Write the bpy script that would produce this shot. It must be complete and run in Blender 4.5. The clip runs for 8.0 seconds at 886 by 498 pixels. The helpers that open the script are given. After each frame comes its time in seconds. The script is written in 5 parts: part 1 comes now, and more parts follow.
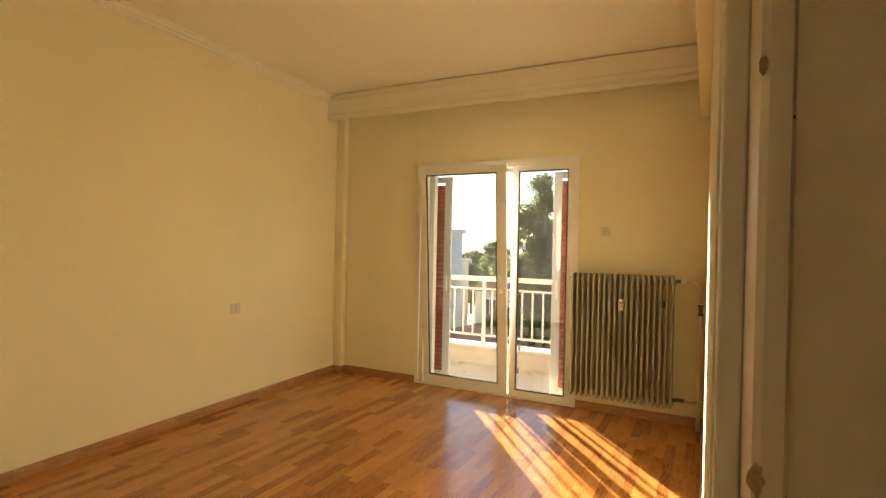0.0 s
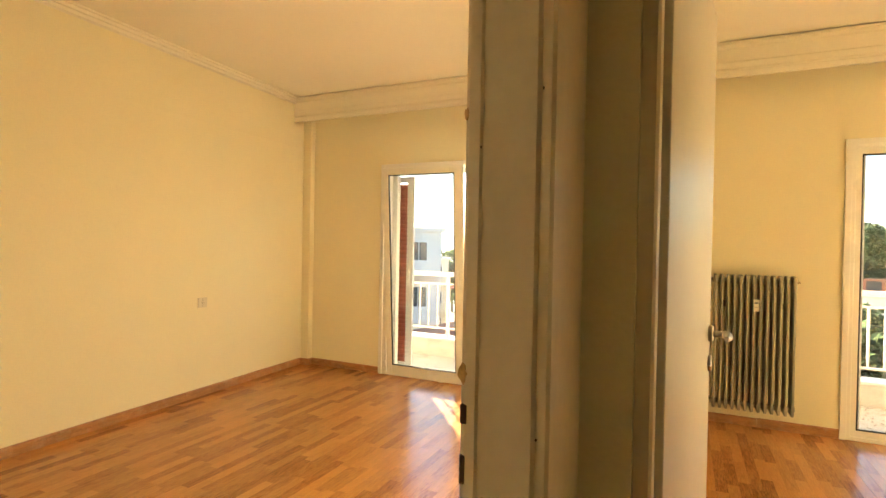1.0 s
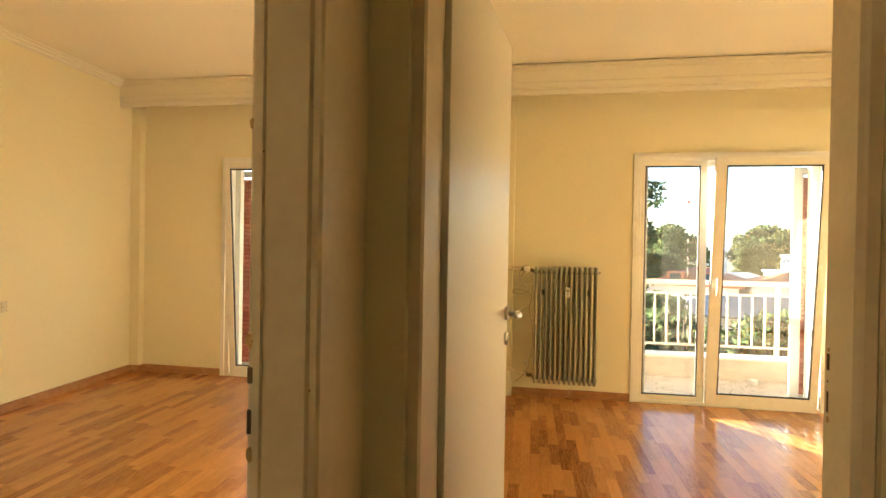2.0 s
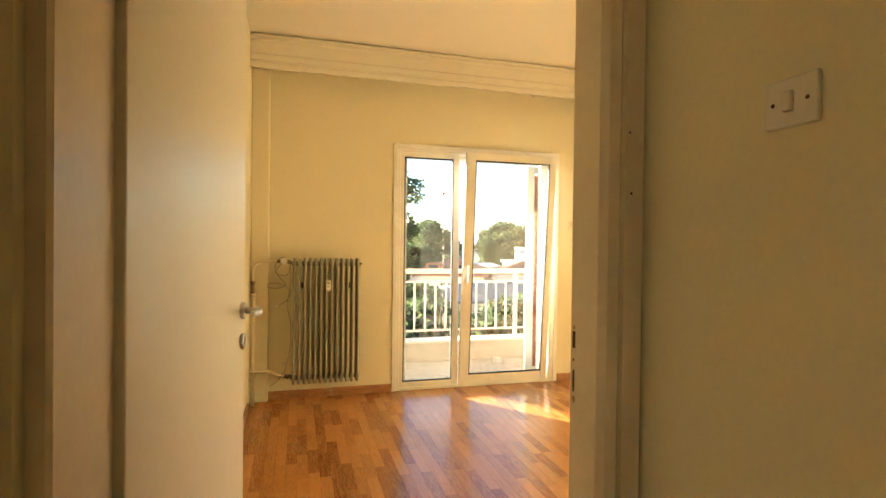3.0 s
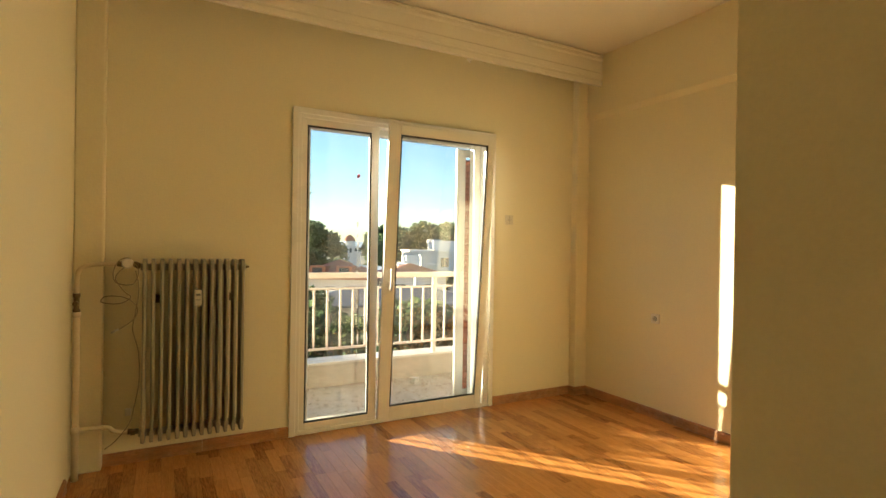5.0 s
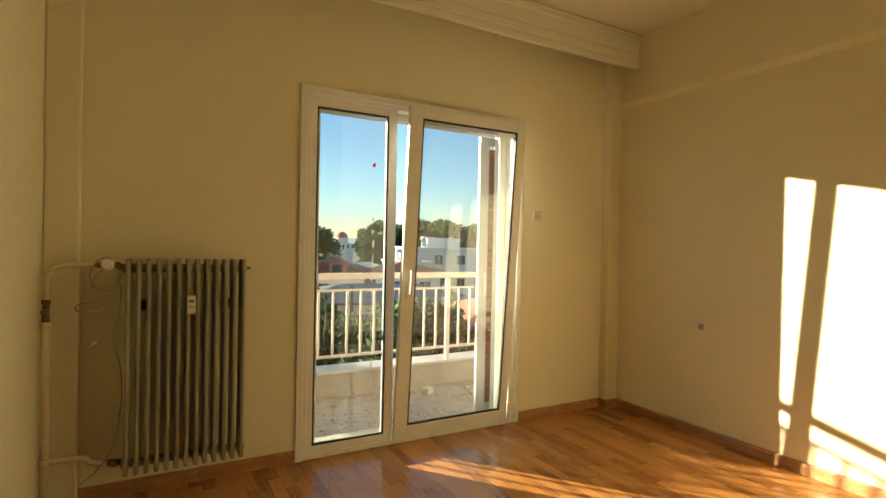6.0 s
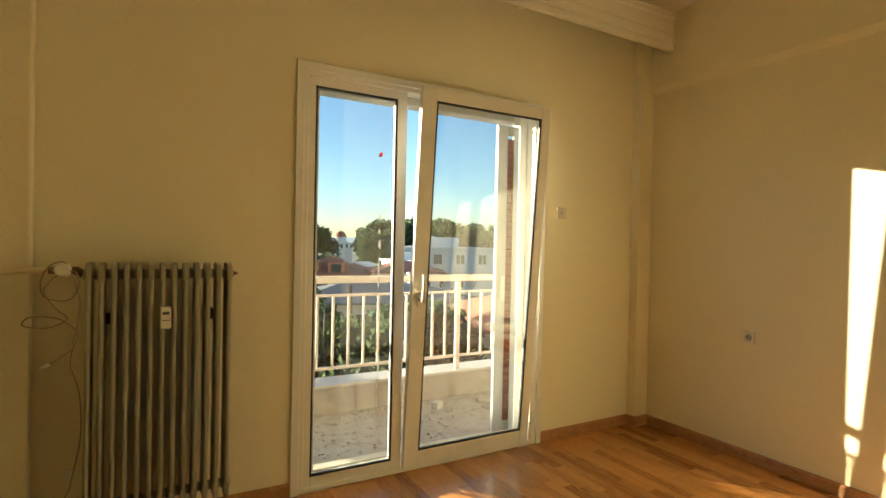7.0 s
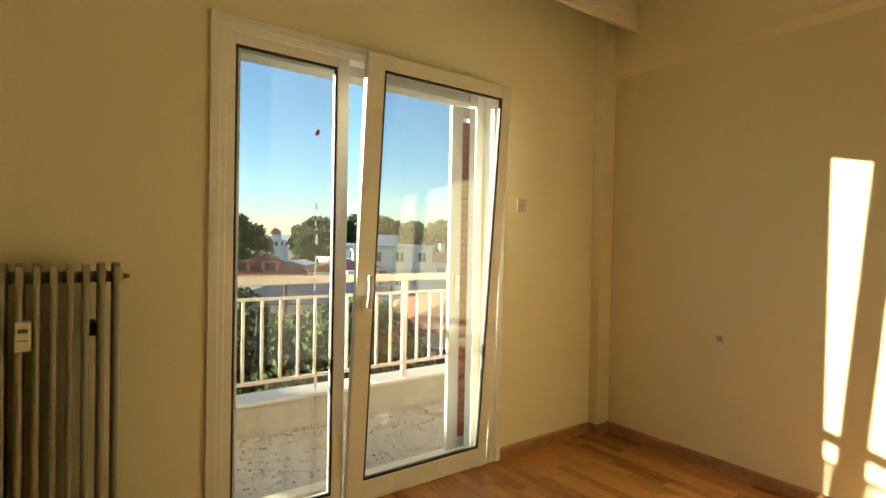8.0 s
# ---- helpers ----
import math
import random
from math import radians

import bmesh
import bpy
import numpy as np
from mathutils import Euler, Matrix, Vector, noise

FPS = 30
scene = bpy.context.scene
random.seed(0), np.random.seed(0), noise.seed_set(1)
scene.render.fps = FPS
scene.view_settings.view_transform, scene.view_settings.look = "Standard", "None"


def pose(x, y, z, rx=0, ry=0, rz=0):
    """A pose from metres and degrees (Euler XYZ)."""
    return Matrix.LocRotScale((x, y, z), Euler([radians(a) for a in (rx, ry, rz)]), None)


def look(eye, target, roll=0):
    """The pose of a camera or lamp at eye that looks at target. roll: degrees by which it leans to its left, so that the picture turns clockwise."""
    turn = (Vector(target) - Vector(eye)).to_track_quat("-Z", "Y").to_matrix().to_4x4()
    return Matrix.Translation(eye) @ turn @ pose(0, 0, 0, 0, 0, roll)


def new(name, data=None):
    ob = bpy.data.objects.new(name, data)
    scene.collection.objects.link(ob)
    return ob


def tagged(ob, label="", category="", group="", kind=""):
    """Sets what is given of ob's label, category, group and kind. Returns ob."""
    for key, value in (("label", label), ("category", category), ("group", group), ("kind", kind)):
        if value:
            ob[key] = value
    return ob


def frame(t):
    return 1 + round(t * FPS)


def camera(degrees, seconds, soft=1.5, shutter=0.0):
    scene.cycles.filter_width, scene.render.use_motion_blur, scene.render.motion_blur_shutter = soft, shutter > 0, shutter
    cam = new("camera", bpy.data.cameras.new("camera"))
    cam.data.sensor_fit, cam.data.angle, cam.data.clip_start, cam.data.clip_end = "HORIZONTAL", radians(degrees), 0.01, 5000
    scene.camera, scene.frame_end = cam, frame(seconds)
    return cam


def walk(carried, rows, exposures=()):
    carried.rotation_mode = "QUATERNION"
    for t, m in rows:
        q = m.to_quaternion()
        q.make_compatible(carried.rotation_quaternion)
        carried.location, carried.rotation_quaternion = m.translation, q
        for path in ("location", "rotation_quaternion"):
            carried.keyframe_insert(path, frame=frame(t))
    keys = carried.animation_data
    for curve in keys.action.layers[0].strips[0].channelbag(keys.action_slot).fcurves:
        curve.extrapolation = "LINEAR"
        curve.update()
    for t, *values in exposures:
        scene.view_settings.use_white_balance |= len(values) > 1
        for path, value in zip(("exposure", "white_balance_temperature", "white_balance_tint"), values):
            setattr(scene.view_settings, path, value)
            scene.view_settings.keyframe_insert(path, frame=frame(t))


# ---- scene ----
cam = camera(81.0, 8.0)
PATH = [
    (0, (0.234, 0.191, 1.359), (-0.671, 1.975, 1.345), 1.2),
    (0.3, (0.319, 0.15, 1.35), (-0.563, 1.946, 1.339), 1.2),
    (0.5, (0.379, 0.128, 1.35), (-0.491, 1.93, 1.336), 1.2),
    (0.6, (0.408, 0.116, 1.354), (-0.462, 1.917, 1.337), 1.2),
    (1, (0.525, 0.062, 1.341), (-0.317, 1.876, 1.324), 1.1),
    (1.5, (0.629, -0.01, 1.333), (-0.088, 1.857, 1.316), 1.1),
    (2, (0.689, -0.054, 1.328), (0.359, 1.919, 1.313), 1.0),
    (2.2, (0.702, -0.051, 1.317), (0.587, 1.946, 1.306), 0.9),
    (3.3, (0.781, 0.372, 1.278), (1.465, 2.251, 1.252), 0.8),
    (3.5, (0.784, 0.484, 1.27), (1.534, 2.338, 1.244), 0.9),
    (4, (0.767, 0.781, 1.27), (1.631, 2.585, 1.245), 1.1),
    (4.5, (0.775, 1.015, 1.278), (1.693, 2.792, 1.257), 1.0),
    (4.7, (0.801, 1.099, 1.252), (1.736, 2.867, 1.243), 0.9),
    (5.8, (0.841, 1.571, 1.246), (1.818, 3.317, 1.235), 1.1),
    (6, (0.839, 1.68, 1.256), (1.818, 3.423, 1.239), 1.2),
    (6.5, (0.847, 1.88, 1.257), (1.834, 3.62, 1.243), 1.2),
    (7, (0.948, 2.071, 1.262), (1.932, 3.811, 1.242), 1.2),
    (7.5, (1.042, 2.275, 1.249), (2.044, 4.006, 1.226), 1.1),
    (8, (1.102, 2.441, 1.249), (2.284, 4.054, 1.224), 1.1),
]
EXPOSURES = [(0, 3.35, 6270, 10), (0.5, 3.80, 6220, 10), (1, 4.05, 6170, 10), (1.5, 4.07, 6170, 10), (2, 3.88, 6120, 10), (3.3, 3.74, 6020, 9), (4, 3.47, 5970, 8),
             (4.7, 2.97, 5920, 7), (5.3, 2.70, 5870, 5), (5.8, 2.42, 5870, 3), (6.5, 2.47, 5820, 2), (7.4, 2.56, 5820, 2), (8, 2.50, 5820, 1)]
walk(cam, [(t, look(eye, target, roll)) for t, eye, target, roll in PATH], EXPOSURES)

# ---------- world, sun ----------
SUN_AZ, SUN_EL = -38.3, 10.8           # degrees: from +y towards +x, above the horizon
world = bpy.data.worlds.new("world")
scene.world = world
world.use_nodes = True
wn = world.node_tree.nodes
sky = wn.new("ShaderNodeTexSky")
sky.sky_type, sky.sun_disc = "NISHITA", False
sky.sun_elevation, sky.sun_rotation = radians(SUN_EL), radians(SUN_AZ)
sky.air_density, sky.dust_density, sky.ozone_density = 1.0, 0.15, 2.0
world.node_tree.links.new(sky.outputs[0], wn["Background"].inputs[0])
wn["Background"].inputs[1].default_value = 0.05
sun = new("sun", bpy.data.lights.new("sun", "SUN"))
sun.data.energy, sun.data.angle, sun.data.color = 4.6, radians(0.6), (1.0, 0.82, 0.55)
sa, se = radians(SUN_AZ), radians(SUN_EL)
toward = Vector((math.sin(sa) * math.cos(se), math.cos(sa) * math.cos(se), math.sin(se)))
sun.matrix_world = look(toward * 50, (0, 0, 0))


# ---------- materials ----------
def mat(name, base, rough=0.6, vary=0.06, scale=3.0, fine=60.0, bump=0.1, metal=0.0, stretch=(1, 1, 1), per_object=0.0, per_island=0.0, hue=0.0, coat=0.0, dirt=None, dirt_amount=0.3, bump_dist=0.004):
    """Procedural paint, plaster, metal and the like: two scales of noise in tone, roughness and relief."""
    m = bpy.data.materials.new(name)
    m.use_nodes = True
    nt = m.node_tree
    n, l = nt.nodes, nt.links
    b = n["Principled BSDF"]
    tc = n.new("ShaderNodeTexCoord")
    mp = n.new("ShaderNodeMapping")
    mp.inputs["Scale"].default_value = stretch
    l.new(tc.outputs["Object"], mp.inputs[0])
    a = n.new("ShaderNodeTexNoise")
    a.inputs["Scale"].default_value, a.inputs["Detail"].default_value = scale, 5
    f = n.new("ShaderNodeTexNoise")
    f.inputs["Scale"].default_value, f.inputs["Detail"].default_value = fine, 4
    l.new(mp.outputs[0], a.inputs[0])
    l.new(mp.outputs[0], f.inputs[0])
    mix = n.new("ShaderNodeMath")
    mix.operation = "ADD"
    l.new(a.outputs[0], mix.inputs[0])
    l.new(f.outputs[0], mix.inputs[1])
    last = mix.outputs[0]                       # about 1.0 in the mean
    mr = n.new("ShaderNodeMapRange")
    mr.inputs[1].default_value, mr.inputs[2].default_value = 0.6, 1.4
    mr.inputs[3].default_value, mr.inputs[4].default_value = 1 - vary, 1 + vary
    l.new(last, mr.inputs[0])
    val = mr.outputs[0]
    if per_object or per_island:
        src = n.new("ShaderNodeObjectInfo").outputs["Random"] if per_object else n.new("ShaderNodeNewGeometry").outputs["Random Per Island"]
        r = n.new("ShaderNodeMapRange")
        amount = per_object or per_island
        r.inputs[3].default_value, r.inputs[4].default_value = 1 - amount, 1 + amount
        l.new(src, r.inputs[0])
        mul = n.new("ShaderNodeMath")
        mul.operation = "MULTIPLY"
        l.new(val, mul.inputs[0])
        l.new(r.outputs[0], mul.inputs[1])
        val = mul.outputs[0]
    hsv = n.new("ShaderNodeHueSaturation")
    hsv.inputs["Color"].default_value = (*base, 1)
    l.new(val, hsv.inputs["Value"])
    col = hsv.outputs[0]
    if dirt:
        dn = n.new("ShaderNodeTexNoise")
        dn.inputs["Scale"].default_value, dn.inputs["Detail"].default_value, dn.inputs["Roughness"].default_value = scale * 2.3, 8, 0.7
        l.new(tc.outputs["Object"], dn.inputs[0])
        dr = n.new("ShaderNodeMapRange")
        dr.inputs[1].default_value, dr.inputs[2].default_value, dr.inputs[4].default_value = 0.5, 0.72, dirt_amount
        l.new(dn.outputs[0], dr.inputs[0])
        mx = n.new("ShaderNodeMix")
        mx.data_type = "RGBA"
        l.new(dr.outputs[0], mx.inputs[0])
        l.new(col, mx.inputs[6])
        mx.inputs[7].default_value = (*dirt, 1)
        col = mx.outputs[2]
    l.new(col, b.inputs["Base Color"])
    rr = n.new("ShaderNodeMapRange")
    rr.inputs[1].default_value, rr.inputs[2].default_value = 0.3, 0.7
    rr.inputs[3].default_value, rr.inputs[4].default_value = max(0.02, rough - 0.08), min(1, rough + 0.08)
    l.new(a.outputs[0], rr.inputs[0])
    l.new(rr.outputs[0], b.inputs["Roughness"])
    b.inputs["Metallic"].default_value = metal
    b.inputs["Coat Weight"].default_value = coat
    if bump:
        bp = n.new("ShaderNodeBump")
        bp.inputs["Strength"].default_value, bp.inputs["Distance"].default_value = bump, bump_dist
        l.new(last, bp.inputs["Height"])
        l.new(bp.outputs[0], b.inputs["Normal"])
    return m


def wood(name, per_island=False, base=(0.465, 0.205, 0.053), dark=(0.20, 0.070, 0.018), rough=0.23, scale=1.0):
    """Varnished oak-like staves: long grain with rings, tone by stave."""
    m = bpy.data.materials.new(name)
    m.use_nodes = True
    n, l = m.node_tree.nodes, m.node_tree.links
    b = n["Principled BSDF"]
    geo = n.new("ShaderNodeNewGeometry")
    rnd = geo.outputs["Random Per Island"] if per_island else n.new("ShaderNodeObjectInfo").outputs["Random"]
    off = n.new("ShaderNodeVectorMath")
    off.operation = "SCALE"
    off.inputs[0].default_value = (37.0, 11.0, 23.0)
    l.new(rnd, off.inputs[3])
    add = n.new("ShaderNodeVectorMath")
    l.new(geo.outputs["Position"], add.inputs[0])
    l.new(off.outputs[0], add.inputs[1])
    mp = n.new("ShaderNodeMapping")
    mp.inputs["Scale"].default_value = (26 * scale, 2.2 * scale, 26 * scale)
    l.new(add.outputs[0], mp.inputs[0])
    g = n.new("ShaderNodeTexNoise")
    g.inputs["Scale"].default_value, g.inputs["Detail"].default_value, g.inputs["Distortion"].default_value = 1.0, 3, 0.8
    l.new(mp.outputs[0], g.inputs[0])
    ring = n.new("ShaderNodeMath")
    ring.operation = "MULTIPLY"
    ring.inputs[1].default_value = 42.0
    l.new(g.outputs[0], ring.inputs[0])
    sn = n.new("ShaderNodeMath")
    sn.operation = "SINE"
    l.new(ring.outputs[0], sn.inputs[0])
    f = n.new("ShaderNodeTexNoise")
    f.inputs["Scale"].default_value, f.inputs["Detail"].default_value = 9.0, 5
    l.new(mp.outputs[0], f.inputs[0])
    gr = n.new("ShaderNodeMath")
    gr.operation = "MULTIPLY_ADD"
    gr.inputs[1].default_value = 0.07
    l.new(sn.outputs[0], gr.inputs[0])
    calm = n.new("ShaderNodeMath")
    calm.operation = "MULTIPLY_ADD"
    calm.inputs[1].default_value, calm.inputs[2].default_value = 0.7, 0.17
    l.new(f.outputs[0], calm.inputs[0])
    l.new(calm.outputs[0], gr.inputs[2])
    tone = n.new("ShaderNodeMath")
    tone.operation = "MULTIPLY_ADD"
    tone.inputs[1].default_value, tone.inputs[2].default_value = 0.52, -0.24
    l.new(rnd, tone.inputs[0])
    fac = n.new("ShaderNodeMath")
    l.new(gr.outputs[0], fac.inputs[0])
    l.new(tone.outputs[0], fac.inputs[1])
    ramp = n.new("ShaderNodeValToRGB")
    e = ramp.color_ramp.elements
    e[0].position, e[0].color = 0.12, (*dark, 1)
    e[1].position, e[1].color = 0.85, (base[0] * 1.3, base[1] * 1.32, base[2] * 1.35, 1)
    mid = ramp.color_ramp.elements.new(0.5)
    mid.color = (*base, 1)
    l.new(fac.outputs[0], ramp.inputs[0])
    l.new(ramp.outputs[0], b.inputs["Base Color"])
    big = n.new("ShaderNodeTexNoise")
    big.inputs["Scale"].default_value, big.inputs["Detail"].default_value, big.inputs["Roughness"].default_value = 2.6, 6, 0.65
    l.new(geo.outputs["Position"], big.inputs[0])
    rr = n.new("ShaderNodeMapRange")
    rr.inputs[1].default_value, rr.inputs[2].default_value = 0.35, 0.7
    rr.inputs[3].default_value, rr.inputs[4].default_value = rough - 0.045, rough + 0.015
    l.new(big.outputs[0], rr.inputs[0])
    l.new(rr.outputs[0], b.inputs["Roughness"])
    bp = n.new("ShaderNodeBump")
    bp.inputs["Strength"].default_value, bp.inputs["Distance"].default_value = 0.05, 0.0015
    l.new(big.outputs[0], bp.inputs["Height"])
    bp2 = n.new("ShaderNodeBump")
    bp2.inputs["Strength"].default_value, bp2.inputs["Distance"].default_value = 0.10, 0.0006
    l.new(f.outputs[0], bp2.inputs["Height"])
    l.new(bp.outputs[0], bp2.inputs["Normal"])
    l.new(bp2.outputs[0], b.inputs["Normal"])
    return m


def glass():
    m = bpy.data.materials.new("window_glass")
    m.use_nodes = True
    n, l = m.node_tree.nodes, m.node_tree.links
    n.remove(n["Principled BSDF"])
    tr, gl, mx, lw = (n.new("ShaderNodeBsdfTransparent"), n.new("ShaderNodeBsdfGlossy"), n.new("ShaderNodeMixShader"), n.new("ShaderNodeLayerWeight"))
    tr.inputs[0].default_value = (0.87, 0.885, 0.88, 1)
    gl.inputs["Roughness"].default_value = 0.01
    lw.inputs[0].default_value = 0.5
    pw, ma = n.new("ShaderNodeMath"), n.new("ShaderNodeMath")
    pw.operation, ma.operation = "POWER", "MULTIPLY_ADD"
    pw.inputs[1].default_value, ma.inputs[1].default_value, ma.inputs[2].default_value = 5.0, 0.93, 0.062
    l.new(lw.outputs["Facing"], pw.inputs[0])
    l.new(pw.outputs[0], ma.inputs[0])
    l.new(ma.outputs[0], mx.inputs[0])
    # a thin film of dust that catches the light
    dust, film, nz, mr, tc = (n.new("ShaderNodeBsdfTranslucent"), n.new("ShaderNodeMixShader"), n.new("ShaderNodeTexNoise"), n.new("ShaderNodeMapRange"), n.new("ShaderNodeTexCoord"))
    dust.inputs[0].default_value = (0.85, 0.83, 0.78, 1)
    nz.inputs["Scale"].default_value, nz.inputs["Detail"].default_value = 5.0, 6
    mp = n.new("ShaderNodeMapping")
    mp.inputs["Scale"].default_value = (1.3, 1, 0.8)
    l.new(tc.outputs["Object"], mp.inputs[0])
    l.new(mp.outputs[0], nz.inputs[0])
    mr.inputs[1].default_value, mr.inputs[2].default_value, mr.inputs[3].default_value, mr.inputs[4].default_value = 0.3, 0.7, 0.004, 0.009
    l.new(nz.outputs[0], mr.inputs[0])
    l.new(mr.outputs[0], film.inputs[0])
    l.new(tr.outputs[0], film.inputs[1])
    l.new(dust.outputs[0], film.inputs[2])
    l.new(film.outputs[0], mx.inputs[1])
    l.new(gl.outputs[0], mx.inputs[2])
    l.new(mx.outputs[0], n["Material Output"].inputs[0])
    return m


WALL = mat("cream_plaster", (0.84, 0.757, 0.51), 0.75, 0.035, 1.3, 90, 0.22, bump_dist=0.003)
CEIL = mat("ceiling_paint", (0.84, 0.78, 0.66), 0.8, 0.03, 1.1, 70, 0.12)
PELMET = mat("pelmet_paint", (0.83, 0.77, 0.64), 0.55, 0.03, 2, 50, 0.06)
PVC = mat("white_pvc", (0.83, 0.80, 0.73), 0.32, 0.02, 4, 40, 0.02)
RUBBER = mat("black_rubber", (0.02, 0.02, 0.02), 0.6, 0.1, 20, 100, 0.05)
DOORPAINT = mat("door_enamel", (0.80, 0.74, 0.60), 0.36, 0.03, 2.2, 30, 0.04, bump_dist=0.001)
FRAMEPAINT = mat("frame_enamel", (0.84, 0.72, 0.53), 0.42, 0.05, 3, 45, 0.14, dirt=(0.60, 0.49, 0.32), dirt_amount=0.16, bump_dist=0.003)
CHIP = mat("bare_chipped_wood", (0.52, 0.34, 0.15), 0.8, 0.3, 30, 120, 0.5)
# dark brown for the shade inside holes, also for dark brackets and screws
DARKHOLE = mat("hole_shade_and_dark_metal", (0.10, 0.06, 0.03), 0.8, 0.3, 30, 150, 0.4)
STEEL = mat("brushed_steel", (0.55, 0.53, 0.50), 0.28, 0.06, 8, 200, 0.05, metal=1.0)
BRASS = mat("dull_brass", (0.20, 0.15, 0.085), 0.42, 0.2, 20, 120, 0.2, metal=0.9)
RADPAINT = mat("radiator_enamel", (0.32, 0.30, 0.215), 0.42, 0.06, 6, 80, 0.10)
PIPEPAINT = mat("pipe_paint", (0.76, 0.64, 0.42), 0.5, 0.06, 8, 60, 0.2)
PLASTIC = mat("white_plastic", (0.82, 0.77, 0.66), 0.38, 0.03, 10, 80, 0.03)
WELL = mat("socket_well_shade_grey", (0.40, 0.38, 0.33), 0.45, 0.05, 10, 80, 0.03)
GREYPLASTIC = mat("grey_plastic", (0.12, 0.12, 0.11), 0.45, 0.05, 10, 80, 0.03)
PLATECOVER = mat("aged_plate_cover", (0.70, 0.63, 0.46), 0.45, 0.04, 10, 80, 0.03)
PLATEMARK = mat("aged_plate_screw", (0.36, 0.30, 0.20), 0.5, 0.1, 20, 80, 0.05)
CABLE = mat("beige_cable", (0.34, 0.27, 0.15), 0.5, 0.08, 15, 90, 0.05)
BASEWOOD = mat("baseboard_wood", (0.40, 0.19, 0.07), 0.42, 0.35, 6, 40, 0.12, stretch=(1, 1, 6), dirt=(0.55, 0.45, 0.32), dirt_amount=0.35)
STAVE = wood("parquet_stave")
STAVES = wood("parquet_staves_joined", True)
SUBFLOOR = mat("floor_joint", (0.10, 0.045, 0.02), 0.8, 0.2, 10, 60, 0.1)
GLASS = glass()
RED = mat("red_shutter", (0.40, 0.095, 0.055), 0.5, 0.12, 5, 60, 0.08, per_object=0.12)
ALU = mat("white_aluminium", (0.62, 0.61, 0.57), 0.35, 0.03, 5, 60, 0.03)
RAILPAINT = mat("rail_paint", (0.62, 0.53, 0.46), 0.42, 0.05, 6, 50, 0.08)
KERB = mat("weathered_render", (0.40, 0.35, 0.29), 0.85, 0.14, 4, 50, 0.4, dirt=(0.22, 0.17, 0.12), dirt_amount=0.45)
MARBLE = mat("marble_coping", (0.55, 0.52, 0.47), 0.4, 0.08, 5, 60, 0.08)
STICK_RED = mat("red_sticker", (0.75, 0.05, 0.02), 0.4, 0.05, 20, 90, 0.02)
STICK_BLUE = mat("pale_blue_sticker", (0.55, 0.68, 0.80), 0.4, 0.05, 20, 90, 0.02)


def terrazzo():
    m = mat("balcony_terrazzo", (0.43, 0.40, 0.36), 0.6, 0.10, 3, 60, 0.15, dirt=(0.22, 0.17, 0.12), dirt_amount=0.55)
    n, l = m.node_tree.nodes, m.node_tree.links
    b = n["Principled BSDF"]
    v = n.new("ShaderNodeTexVoronoi")
    v.inputs["Scale"].default_value = 26
    tc = n.new("ShaderNodeTexCoord")
    l.new(tc.outputs["Object"], v.inputs[0])
    big = n.new("ShaderNodeTexNoise")
    big.inputs["Scale"].default_value = 3.0
    l.new(tc.outputs["Object"], big.inputs[0])
    th = n.new("ShaderNodeMath")
    th.operation = "MULTIPLY"
    th.inputs[1].default_value = 0.62
    l.new(big.outputs[0], th.inputs[0])
    lt = n.new("ShaderNodeMath")
    lt.operation = "LESS_THAN"
    l.new(v.outputs["Distance"], lt.inputs[0])
    l.new(th.outputs[0], lt.inputs[1])
    mu = n.new("ShaderNodeMath")
    mu.operation = "MULTIPLY"
    mu.inputs[1].default_value = 0.55
    l.new(lt.outputs[0], mu.inputs[0])
    mx = n.new("ShaderNodeMix")
    mx.data_type = "RGBA"
    old = b.inputs["Base Color"].links[0].from_socket
    l.new(mu.outputs[0], mx.inputs[0])
    l.new(old, mx.inputs[6])
    mx.inputs[7].default_value = (0.22, 0.17, 0.13, 1)
    l.new(mx.outputs[2], b.inputs["Base Color"])
    return m


TERRAZZO = terrazzo()


# ---------- mesh helpers ----------
def box(bm, x0, x1, y0, y1, z0, z1, bevel=0.0):
    vs = [bm.verts.new((x, y, z)) for x in (x0, x1) for y in (y0, y1) for z in (z0, z1)]
    q = [(0, 1, 3, 2), (4, 6, 7, 5), (0, 4, 5, 1), (2, 3, 7, 6), (0, 2, 6, 4), (1, 5, 7, 3)]
    fs = [bm.faces.new([vs[i] for i in f]) for f in q]
    if bevel:
        es = list({e for f in fs for e in f.edges})
        bmesh.ops.bevel(bm, geom=es, offset=bevel, segments=2, affect="EDGES", profile=0.5)
    return bm


def boxes(*specs, bevel=0.0):
    bm = bmesh.new()
    for s in specs:
        box(bm, *s, bevel=bevel)
    return bm


